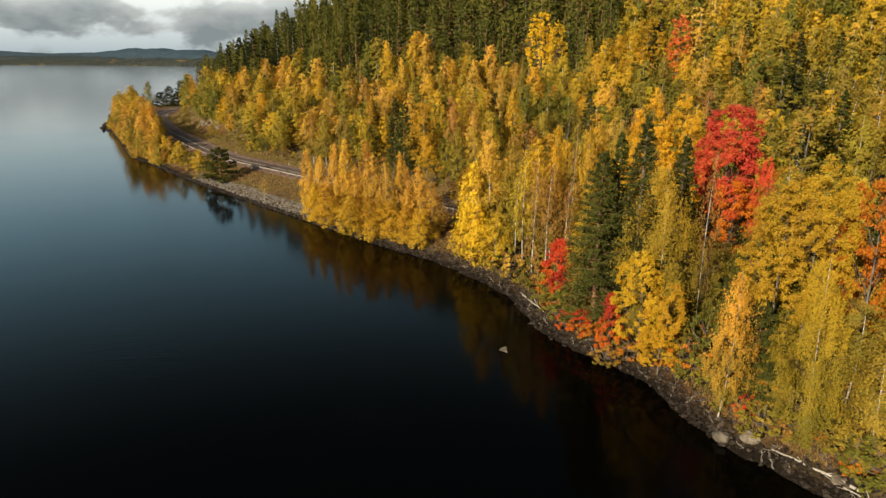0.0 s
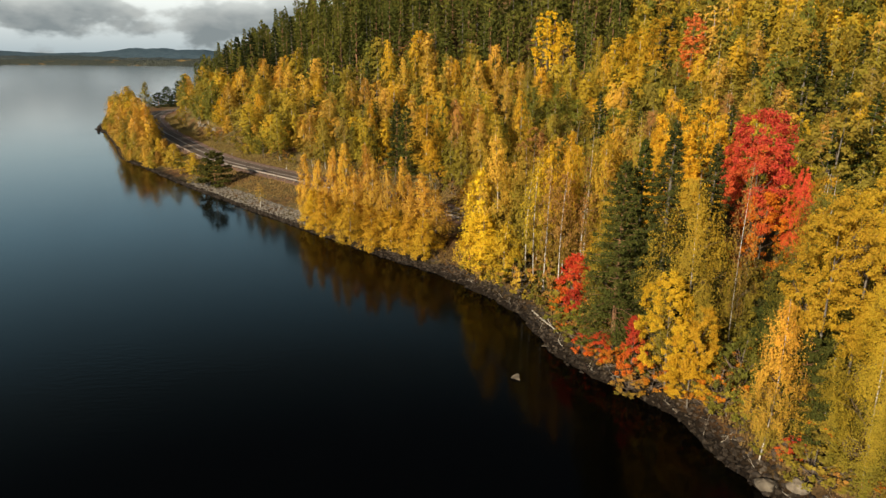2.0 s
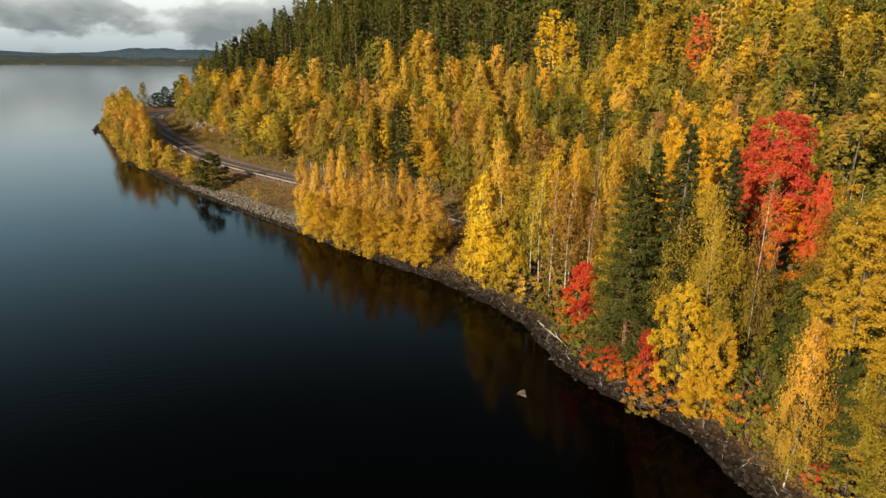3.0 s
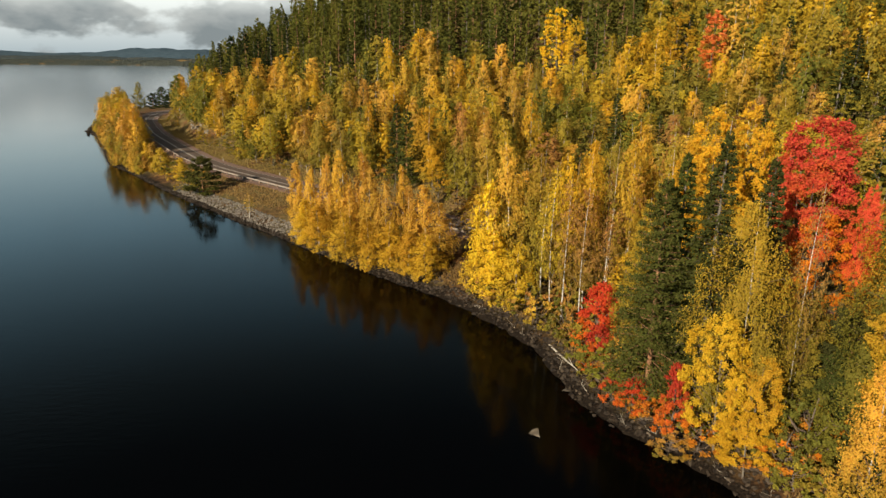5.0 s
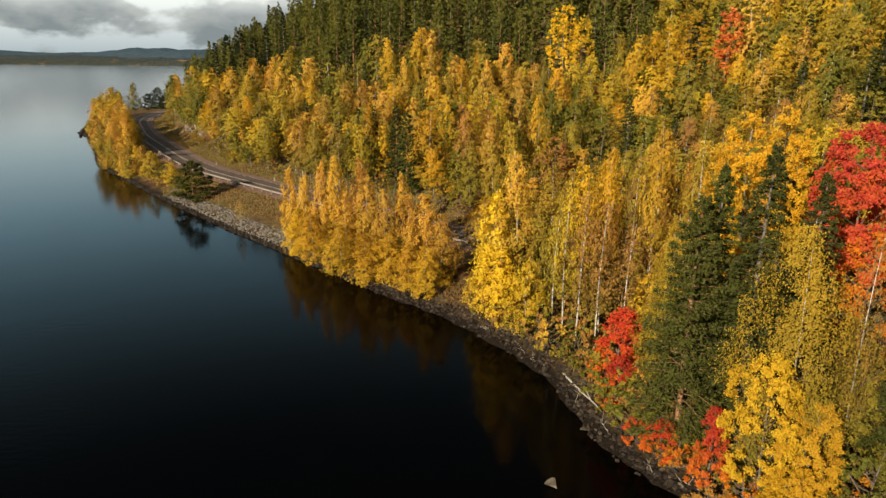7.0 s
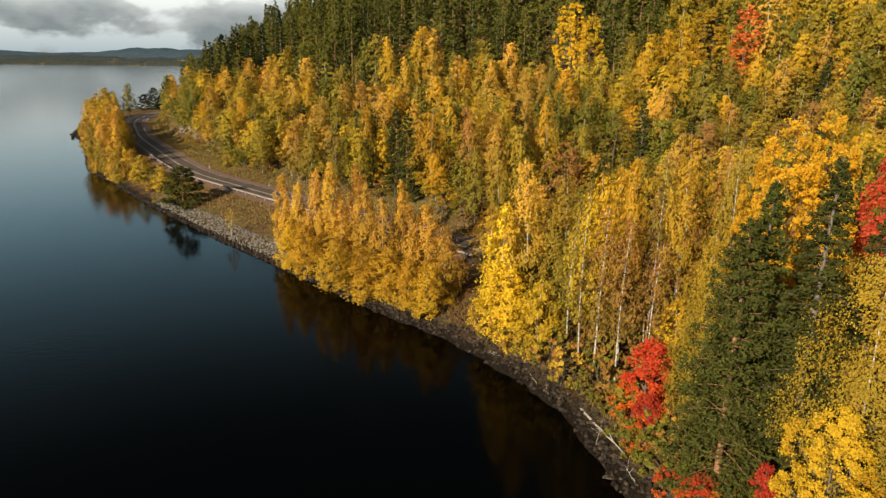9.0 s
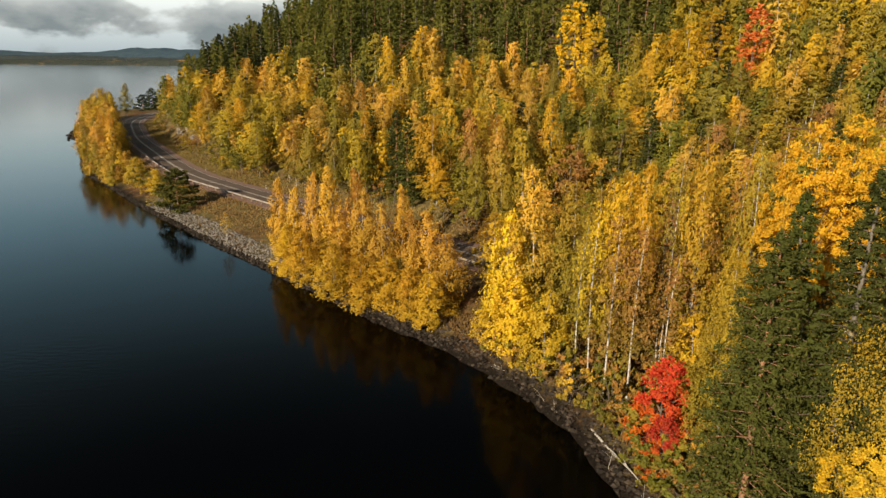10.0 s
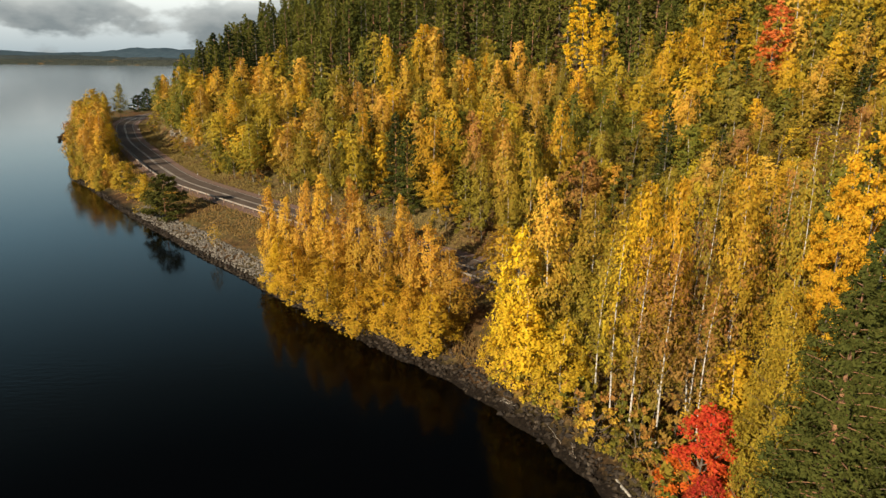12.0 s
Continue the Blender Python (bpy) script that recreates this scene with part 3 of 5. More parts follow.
# ---- ground and water ----
def make_ground():
    xs, ys, p, z = SHEET_X, SHEET_Y, SHEET_P, SHEET.ravel()
    i = (np.arange(len(ys) - 1)[:, None] * len(xs) + np.arange(len(xs) - 1)).ravel()
    quads = np.stack([i, i + 1, i + len(xs) + 1, i + len(xs)], 1)
    keep = z[quads].max(1) > -2.9
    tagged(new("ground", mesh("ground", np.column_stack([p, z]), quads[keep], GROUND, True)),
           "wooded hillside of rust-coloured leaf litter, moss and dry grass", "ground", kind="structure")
    big = 4900.0
    w = np.array([(-big, -900, 0), (big, -900, 0), (big, 4800, 0), (-big, 4800, 0)])
    tagged(new("water", mesh("water", w, np.array([[0, 1, 2, 3]]), WATER)),
           "dark calm lake water mirroring autumn trees", "lake", kind="structure")
    bed = w + [0, 0, -6]
    tagged(new("lake_bed", mesh("lake_bed", bed, np.array([[0, 1, 2, 3]]), GROUND)), "brown silt bed below the lake", "lake bed", kind="structure")


def far_land(name, x0, x1, y0, y1, nx, ny, crest, rough, mat, label):
    """A wooded strip of land across the lake, with an uneven skyline."""
    gx, gy = np.meshgrid(np.linspace(x0, x1, nx), np.linspace(0, 1, ny))
    rng = np.random.default_rng(len(name))
    z = np.zeros_like(gx)
    for k in range(1, 60):
        f = k ** 0.95 / 1600.0
        z += np.sin(gx * f * 6.28 + rng.uniform(0, 6.28) + gy * rng.uniform(0, 6)) / k ** 0.9
    body = crest(gx) * (1 + 0.10 * z) * np.sin(np.clip(gy, 0, 1) * 2.6) ** 0.7
    body += rng.uniform(0, rough, gx.shape) * (gy > 0)
    body[0] = -2
    y = y0 + gy * (y1 - y0) + 25 * z * (1 - gy)
    i = (np.arange(ny - 1)[:, None] * nx + np.arange(nx - 1)).ravel()
    quads = np.stack([i, i + 1, i + nx + 1, i + nx], 1)
    v = np.stack([gx.ravel(), y.ravel(), body.ravel()], 1)
    tagged(new(name, mesh(name, v, quads, mat, True)), label, "far hills", kind="structure")


make_ground()
far_land("backdrop_shore", -2700, 900, 2480, 2900, 420, 7, lambda x: 11 + 6 * np.exp(-((x + 880) / 260.0) ** 2), 6, FAR_SHORE,
         "far lake shore with dark woods and golden birches")
far_land("backdrop_ridge", -2800, 900, 2950, 3250, 320, 6, lambda x: 22 + 12 * np.exp(-((x + 650) / 190.0) ** 2) + 9 * np.exp(-((x + 1850) / 330.0) ** 2), 4, HAZED_RIDGE,
         "wooded ridge behind the far shore, tinted dim for haze")
far_land("backdrop_hills", -3000, 900, 3300, 4100, 220, 8, lambda x: 44 + 22 * np.exp(-((x + 1450) / 420.0) ** 2) + 14 * np.exp(-((x + 2500) / 300.0) ** 2) - 10 * step(x, -1200, -800), 3, HAZED_HILLS,
         "forested hills beyond the lake, tinted blue-grey for haze")


# ---- road ----
def ribbon(name, a, b, z, mat, label="", category="", thick=0.0, start=0, stop=None, line=None, parent=None):
    """A strip along the road between offsets a and b (positive inland)."""
    line = ROAD_LINE if line is None else line
    pts = line[start:stop]
    way = np.gradient(pts, axis=0)
    way /= np.linalg.norm(way, axis=1, keepdims=True)
    side = np.stack([way[:, 1], -way[:, 0]], 1)
    rows = [(a, z - thick), (a, z), (b, z), (b, z - thick)] if thick else [(a, z), (b, z)]
    v = np.stack([np.column_stack([pts + side * o, np.full(len(pts), h)]) for o, h in rows], 1).reshape(-1, 3)
    k = len(rows)
    i = np.arange(len(pts) - 1)[:, None] * k + np.arange(k - 1)
    i = i.ravel()
    ob = new(name, mesh(name, v, np.stack([i, i + 1, i + k + 1, i + k], 1), mat))
    if parent:
        return under(ob, parent)
    return tagged(ob, label, category, kind="structure")


road = ribbon("road", -3.6, 3.6, ROAD_Z, ASPHALT, "worn grey two-lane asphalt road curving along the shore", "road", 0.25)
ribbon("shoulder", 3.6, 5.3, ROAD_Z - 0.03, RED_GRAVEL, "reddish gravel shoulder beside the asphalt", "road shoulder", 0.3)
ribbon("shoulder", -5.6, -3.6, ROAD_Z - 0.03, RED_GRAVEL, "reddish gravel shoulder under the guard rail", "road shoulder", 0.3)
for a, b in ((-3.25, -3.10), (3.10, 3.25), (-0.30, -0.10), (0.10, 0.30)):
    ribbon("road_marking", a, b, ROAD_Z + 0.012, ROAD_PAINT, "worn white painted road line", "road marking")


def offset_line(line, o):
    way = np.gradient(line, axis=0)
    way /= np.linalg.norm(way, axis=1, keepdims=True)
    return line + np.stack([way[:, 1], -way[:, 0]], 1) * o, way


def guard_rail(first, last):
    """W-beam rail on posts along the lake side, from one road step to another."""
    root = new("guard_rail")
    line, way = offset_line(ROAD_LINE, -4.2)
    line, way = line[first:last], way[first:last]
    root.location = (*line[0], ROAD_Z)
    tagged(root, "galvanised steel guard rail on rust-stained posts by the road", "guard rail")
    base = np.array([*line[0], ROAD_Z])
    side = np.stack([way[:, 1], -way[:, 0]], 1)
    prof = ((0.0, 0.44), (-0.05, 0.50), (-0.05, 0.57), (0.0, 0.60), (-0.05, 0.64), (-0.05, 0.71), (0.0, 0.77), (0.02, 0.77), (0.02, 0.44))
    v = np.stack([np.column_stack([line + side * o, np.full(len(line), ROAD_Z + h)]) for o, h in prof], 1).reshape(-1, 3) - base
    k = len(prof)
    i = np.arange(len(line) - 1)[:, None] * k
    j, j2 = np.arange(k), (np.arange(k) + 1) % k
    under(new("beam", mesh("beam", v, np.stack([i + j, i + k + j, i + k + j2, i + j2], -1).reshape(-1, 4), GALVANISED)), root)
    bm = bmesh.new()
    bmesh.ops.create_cube(bm, size=1, matrix=Matrix.Diagonal((0.20, 0.12, 1.15, 1)) @ Matrix.Translation((0, 0, 0.22)))
    bmesh.ops.bevel(bm, geom=bm.edges[:], offset=0.012, segments=1, affect="EDGES")
    me = bpy.data.meshes.new("post")
    bm.to_mesh(me)
    bm.free()
    me.materials.append(RUSTY_POST)
    for n in range(0, len(line), 2):
        post = under(new("post", me), root)
        post.matrix_basis = Matrix.Translation(Vector((*(line[n] - side[n] * 0.13), ROAD_Z)) - Vector(base)) @ Matrix.Rotation(math.atan2(way[n, 1], way[n, 0]) + 1.57, 4, "Z")


near_s = int(np.argmin(np.linalg.norm(ROAD_LINE - (24, 113), axis=1)))
far_s = int(np.argmin(np.linalg.norm(ROAD_LINE - (-122, 305), axis=1)))
guard_rail(near_s, far_s)


def marker_post(x, y):
    """Slim white edge marker with a dark reflector band."""
    root = new("marker_post")
    root.location = (x, y, level(x, y) - 0.05)
    v, f = tube([(0, 0, 0), (0, 0, 0.5), (0, 0, 1.05), (0, 0, 1.1)], (0.06, 0.055, 0.05, 0.02), 8)
    under(new("shaft", mesh("shaft", v, f, WHITE_PLASTIC)), root)
    v, f = tube([(0, 0, 0.82), (0, 0, 0.95)], (0.058, 0.056), 8)
    under(new("reflector", mesh("reflector", v, f, GREY_BARK)), root)
    tagged(root, "slim white plastic road marker post on the verge", "marker post", "marker posts along the road")


marks, _ = offset_line(ROAD_LINE, 5.0)
for x, y in ((-62, 211), (-38, 189), (10, 137), (-102, 282), (-118, 314), (-132, 352)):
    k = int(np.argmin(np.linalg.norm(marks - (x, y), axis=1)))
    marker_post(*marks[k])


# ---- trees ----
# sunny and shady: sunlit and shaded conifer tones painted as two tints
PALETTE = {
    "sunlit": (0.64, 0.345, 0.022), "amber": (0.58, 0.315, 0.042),     "yellow": (0.576, 0.328, 0.0224), "gold": (0.536, 0.308, 0.044), "lemon": (0.512, 0.32, 0.024), "lime": (0.384, 0.268, 0.0256), "bright": (0.72, 0.455, 0.025),
    "olive": (0.264, 0.196, 0.0272), "green": (0.136, 0.128, 0.02), "orange": (0.544, 0.176, 0.016), "red": (0.57, 0.08, 0.04), "coral": (0.70, 0.20, 0.05), "sunny": (0.14, 0.132, 0.0238), "shady": (0.0855, 0.09, 0.0189),
    "scarlet": (0.495, 0.063, 0.0252), "rust": (0.38, 0.19, 0.045), "pine": (0.0892, 0.0884, 0.017), "spruce": (0.056, 0.061, 0.015), "fir": (0.0252, 0.0324, 0.0117)}
WORDS = {"sunlit": "warm golden-yellow", "amber": "amber orange", "yellow": "bright yellow", "gold": "golden orange", "lemon": "lemon yellow", "lime": "yellow-green", "bright": "brilliant lemon-yellow", "coral": "coral red", "sunny": "olive green", "shady": "dark green", "olive": "olive green",
         "green": "still green", "orange": "vivid orange", "red": "crimson red", "scarlet": "scarlet", "rust": "rust brown",
         "pine": "dark green", "spruce": "deep green", "fir": "blackish green"}
KINDS = {  # name, shape, nominal height and reach, bark, leaves
    "birch": ("silver_birch", birch_shape, 18.0, 2.6, {}, BIRCH_BARK, LEAF),
    "weeping": ("weeping_birch", birch_shape, 18.0, 3.4, {"r": 3.4, "bare": 0.12, "weep": 1.9, "density": 1.9, "limby": 0.5, "dome": 0.6, "small": 0.72}, BIRCH_BARK, LEAF),
    "bare_birch": ("sparse_birch", birch_shape, 18.0, 2.2, {"r": 2.2, "bare": 0.3, "weep": 0.8, "density": 0.24, "girth": 0.09}, BIRCH_BARK, LEAF),
    "young_birch": ("young_birch", birch_shape, 12.0, 2.4, {"h": 12.0, "r": 2.4, "bare": 0.03, "weep": 0.9, "density": 1.3, "dome": 1.35}, BIRCH_BARK, LEAF_YOUNG),
    "maple": ("maple", broadleaf_shape, 15.0, 4.0, {"bare": 0.12, "density": 1.7, "full": 0.5, "puff": 0.8}, GREY_BARK, LEAF_GOLD),
    "tall_red_maple": ("maple", broadleaf_shape, 24.0, 4.6, {"h": 24.0, "r": 4.6, "bare": 0.40, "density": 2.1, "full": 1.2, "puff": 1.0}, GREY_BARK, LEAF_RED),
    "tall_maple": ("maple", broadleaf_shape, 24.0, 4.6, {"h": 24.0, "r": 4.6, "bare": 0.3, "density": 1.3, "full": 0.9}, GREY_BARK, LEAF_GOLD),
    "red_maple": ("maple", broadleaf_shape, 15.0, 4.0, {}, GREY_BARK, LEAF_RED),
    "red_shrub": ("shrub", broadleaf_shape, 4.0, 2.0, {"h": 4.0, "r": 2.0, "bare": 0.02, "puff": 0.62}, GREY_BARK, LEAF_RED),
    "coral_maple": ("maple", broadleaf_shape, 19.0, 3.0, {"h": 19.0, "r": 3.0, "bare": 0.15, "density": 1.3, "full": 0.9, "cone": 0.5}, GREY_BARK, LEAF_RED),
    "flame_shrub": ("shrub", broadleaf_shape, 8.0, 2.2, {"h": 8.0, "r": 2.2, "bare": 0.03, "puff": 0.7, "density": 1.8, "full": 0.8, "cone": 0.65}, GREY_BARK, LEAF_RED),
    "aspen": ("aspen", broadleaf_shape, 15.0, 4.0, {"bare": 0.15}, GREY_BARK, LEAF),
    "shrub": ("shrub", broadleaf_shape, 4.0, 2.0, {"h": 4.0, "r": 2.0, "bare": 0.02, "puff": 0.62}, GREY_BARK, LEAF),
    "spruce": ("spruce", conifer_shape, 20.0, 2.9, {"r": 2.9, "bare": 0.06, "density": 1.6}, GREY_BARK, NEEDLE),
    "pine": ("pine", conifer_shape, 20.0, 3.0, {"r": 3.0, "bare": 0.12, "droop": 0.05, "round_top": 0.5, "density": 1.5}, PINE_BARK, NEEDLE),
    "dense_pine": ("pine", conifer_shape, 16.0, 5.0, {"h": 16.0, "r": 5.0, "bare": 0.06, "droop": 0.0, "round_top": 0.45, "density": 5.0}, PINE_BARK, NEEDLE),
    "small_pine": ("pine", conifer_shape, 9.0, 3.6, {"h": 9.0, "r": 3.6, "bare": 0.02, "droop": 0.0, "round_top": 0.5, "density": 4.5}, PINE_BARK, NEEDLE),
    "full_pine": ("pine", conifer_shape, 20.0, 3.4, {"r": 3.4, "bare": 0.04, "droop": 0.12, "round_top": 0.25, "density": 2.2}, PINE_BARK, NEEDLE),
}
SHAPES, STANDING, FOREST = {}, {}, {}


def shape(kind, lod, variant):
    key = (kind, lod, variant)
    if key not in SHAPES:
        _, make, h, r, extra, bark, leaf = KINDS[kind]
        SHAPES[key] = make(100 * variant + 7 * lod + len(kind), lod, **extra)
    return SHAPES[key]


def near(x, y):
    return math.hypot(x + 1, y - min(max(y, 0.0), 44.0))


def plant(kind, x, y, h, reach=None, tint="yellow", lod=None, sink=0.1, turn=None, group=""):
    """One tree as a thing of its own: an empty at its foot with a trunk and a crown."""
    name, _, h0, r0, _, bark, leaf = KINDS[kind]
    r = reach or r0 * h / h0
    dist = near(x, y)
    if lod is None:
        lod = 0 if dist < 45 else 1 if dist < 78 else 2
    variant = random.randrange((3, 3, 4, 4)[lod])
    z = level(x, y) - sink
    turn = random.uniform(0, 360) if turn is None else turn
    pose_m = pose(x, y, z, 0, 0, turn) @ Matrix.Diagonal((r / r0, r / r0, h / h0, 1))
    key = (kind, lod, variant)
    if key not in STANDING:
        (wv, wf), (bv, bf), (lv, lf) = shape(*key)
        root = new(name)
        trunk = under(new("trunk", mesh("trunk", wv, wf, bark, True)), root)
        tagged(under(new("branchwork", mesh("branchwork", bv, bf, bark if bark == PINE_BARK else TWIG_BARK, True)), trunk), kind="stuff")
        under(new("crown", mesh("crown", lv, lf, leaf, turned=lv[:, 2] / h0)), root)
        root.matrix_basis = pose_m
        STANDING[key] = root
    else:
        root = copy_thing(STANDING[key], Matrix.Identity(4))
        root.matrix_basis = pose_m
    jit = [random.uniform(0.78, 1.14), random.uniform(0.92, 1.07)]
    c = PALETTE[tint]
    for part in root.children:
        if part.name.startswith("crown"):
            part.color = (min(c[0] * jit[0], 0.8), c[1] * jit[0] * jit[1], c[2], 1)
    size = "tall" if h > 17 else "young" if h < 9 else "medium-high"
    where = "by the waterline" if gap(np.array([(x, y)]), SHORE)[0][0] < 7 else "on the wooded slope"
    if name == "shrub":
        text = f"low {WORDS[tint]} leafy shrub {where}"
    elif name in ("spruce", "pine"):
        text = f"{size} {WORDS[tint]} {name} with needled boughs {where}"
    elif kind == "bare_birch":
        text = f"{size} half-bare birch with pale stem and {WORDS[tint]} leaves"
    else:
        text = f"{size} {name.replace('_', ' ')} with {WORDS[tint]} autumn leaves {where}"
    tagged(root, text, "shrub" if name == "shrub" else "tree", group or {"shrub": "shrubs on the bank"}.get(name, f"{name.replace('_', ' ')}s of the wood"))
    return root


def scatter(kind, x, y, h, reach, tint, lod):
    """A tree of the far woods, joined with its like."""
    name, _, h0, r0, _, bark, leaf = KINDS[kind]
    (wv, wf), _, (lv, lf) = shape(kind, lod, random.randrange(4))
    r = reach or r0 * h / h0
    a = random.uniform(0, 6.28)
    turn = np.array([[math.cos(a), -math.sin(a), 0], [math.sin(a), math.cos(a), 0], [0, 0, 1]])
    s = np.array([r / r0, r / r0, h / h0])
    foot = np.array([x, y, level(x, y) - 0.2])
    pile = FOREST.setdefault((name, tint, kind), ([], [], []))
    pile[2].append(lv[:, 2] / h0)
    pile[0].append(((wv * s) @ turn.T + foot, wf))
    pile[1].append(((lv * s) @ turn.T + foot, lf))


def stand_up_forest(text="dense far stand of {} {} trees on the hill", category="woodland"):
    for (name, tint, kind), (wood, leaf, turned) in FOREST.items():
        root = new(f"{name}_wood")
        v, f = join(wood)
        trunks = under(new("trunks", mesh("trunks", v, f, KINDS[kind][5], True)), root)
        v, f = join(leaf)
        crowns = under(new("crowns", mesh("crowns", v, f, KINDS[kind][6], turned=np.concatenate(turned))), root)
        crowns.color = (*PALETTE[tint], 1)
        tagged(root, text.format(WORDS[tint], name.replace("_", " ")), category, kind="stuff")
    FOREST.clear()


# trees that stand out, along the shore and up the slope
LANDMARKS = (
    ("tall_red_maple", 38.2, 83.6, 24.6, 4.5, "red"), ("tall_red_maple", 40.6, 78.0, 18.6, 1.5, "red"), ("red_maple", 37.8, 80.2, 15.5, 3.4, "orange"),
    ("tall_maple", 29.8, 89.2, 24.6, 3.7, "sunlit"), ("tall_maple", 35.3, 93.0, 25.6, 3.6, "sunlit"), ("tall_maple", 27.4, 88.6, 21.5, 2.5, "sunlit"),
    ("spruce", 23.3, 71.8, 25.4, 4.2, "spruce"), ("spruce", 22.0, 77.0, 22.8, 4.0, "spruce"), ("spruce", 28.8, 74.0, 22.4, 3.8, "spruce"), ("full_pine", 19.3, 74.0, 21.4, 4.1, "pine"),
    ("weeping", 25.2, 68.8, 20.8, 3.8, "lime"), ("bare_birch", 29.4, 68.0, 21.5, 1.5, "rust"), ("bare_birch", 30.8, 69.4, 12, 1.4, "olive"),
    ("maple", 22.6, 66.2, 12.8, 2.9, "bright"), ("maple", 24.8, 64.6, 9.5, 2.6, "yellow"), ("maple", 23.6, 62.8, 6.0, 2.4, "yellow"),
    ("flame_shrub", 16.8, 82.9, 9.4, 3.0, "scarlet"), ("flame_shrub", 15.9, 80.6, 5.6, 1.9, "scarlet"), ("flame_shrub", 19.6, 68.6, 8.0, 1.6, "scarlet"), ("flame_shrub", 17.6, 72.6, 3.6, 2.0, "scarlet"),
    ("red_shrub", 16.2, 75.0, 2.6, 1.5, "scarlet"), ("shrub", 11.3, 92.4, 4.8, 2.1, "gold"),
)
LANDMARKS_6 = (
    # dark small pines, added for a green bush and the shaded hollow around it
    ("small_pine", 32.8, 66.0, 8, 3.0, "spruce"), ("small_pine", 35.4, 70.5, 9, 3.2, "spruce"), ("shrub", 28.0, 66.0, 4.5, 2.0, "green"),
    ("shrub", 18.4, 71.0, 3.2, 2.0, "orange"), ("shrub", 17.2, 77.0, 3.4, 1.8, "rust"), ("shrub", 19.2, 66.8, 2.6, 1.9, "rust"), ("shrub", 21.2, 66.4, 3.4, 2.0, "orange"),
    ("shrub", 16.0, 84.6, 4.0, 1.8, "rust"), ("shrub", 14.9, 88.2, 3.6, 1.8, "rust"), ("shrub", 18.6, 80.0, 5.2, 1.8, "gold"),
    ("birch", 15.6, 96.6, 20, 1.9, "yellow"), ("birch", 17.8, 95.2, 21.6, 2.0, "yellow"), ("birch", 21.7, 93.0, 21, 2.3, "lemon"), ("birch", 24.6, 97.6, 23.2, 2.4, "yellow"),
    ("birch", 26.8, 92.4, 20.5, 2.2, "lime"), ("bare_birch", 25.6, 91.0, 23, 1.9, "olive"), ("bare_birch", 20.2, 94.2, 22, 1.9, "olive"), ("bare_birch", 27.6, 96.9, 21.5, 1.9, "rust"),
    ("birch", 19.6, 79.0, 16.5, 2.2, "lime"), ("birch", 20.6, 83.0, 17, 2.3, "lime"),
)
LANDMARKS_1 = (
    ("young_birch", -26.1, 139.8, 13, 2.1, "amber"), ("young_birch", -23.1, 137.1, 12, 2.1, "amber"), ("young_birch", -19.8, 135.1, 14.5, 2.2, "amber"), ("young_birch", -18.1, 135.4, 15, 2.5, "amber"),
    ("young_birch", -14.9, 127.4, 11, 2.2, "amber"), ("young_birch", -13.4, 132, 15, 2.7, "amber"), ("young_birch", -11.2, 126.3, 13.5, 2.5, "amber"), ("young_birch", -8.7, 124.2, 12, 2.1, "amber"),
    ("young_birch", -6.6, 130.6, 12.5, 2.1, "amber"), ("young_birch", -4.5, 123.8, 11, 2.1, "amber"), ("young_birch", -2.5, 118.4, 12, 2.7, "amber"), ("young_birch", -0.3, 114.9, 10, 2.6, "amber"),
    ("young_birch", -20.9, 129.2, 8, 3, "yellow"), ("young_birch", -15.9, 123.8, 8, 3, "yellow"), ("young_birch", -11.3, 118.7, 8, 3.1, "yellow"), ("young_birch", -7.6, 116.9, 7.5, 3, "yellow"),
    ("young_birch", -4.8, 114.3, 6.5, 2.7, "yellow"), ("young_birch", -1.8, 111.3, 7, 2.7, "yellow"), ("young_birch", -24.4, 133.2, 8, 2.7, "yellow"),
)
LANDMARKS_2 = (
    ("small_pine", -55.5, 173.0, 8.6, 4.8, "pine"), ("shrub", -57.8, 174.6, 3.4, 2.8, "olive"), ("young_birch", -66, 189, 6.0, 2.2, "lemon"), ("shrub", -63, 184, 4.0, 3.0, "olive"), ("shrub", -68.5, 192.0, 4.6, 3.0, "olive"), ("young_birch", -74.5, 198.5, 7.5, 2.6, "lime"), ("shrub", -71, 196.0, 4.5, 3.2, "green"), ("shrub", -78.5, 205.5, 5.0, 3.0, "olive"), ("young_birch", -82, 209, 7.5, 2.6, "gold"), ("bare_birch", -38.6, 150.2, 5.6, 1.3, "gold"),
    ("tall_maple", 32.8, 199.4, 25, 4.2, "bright"), ("tall_maple", 36.6, 198.6, 21.5, 3.2, "bright"), ("coral_maple", 63.7, 175.5, 22, 4.3, "coral"), ("spruce", 34.4, 146.0, 16.5, 2.8, "spruce"),
)
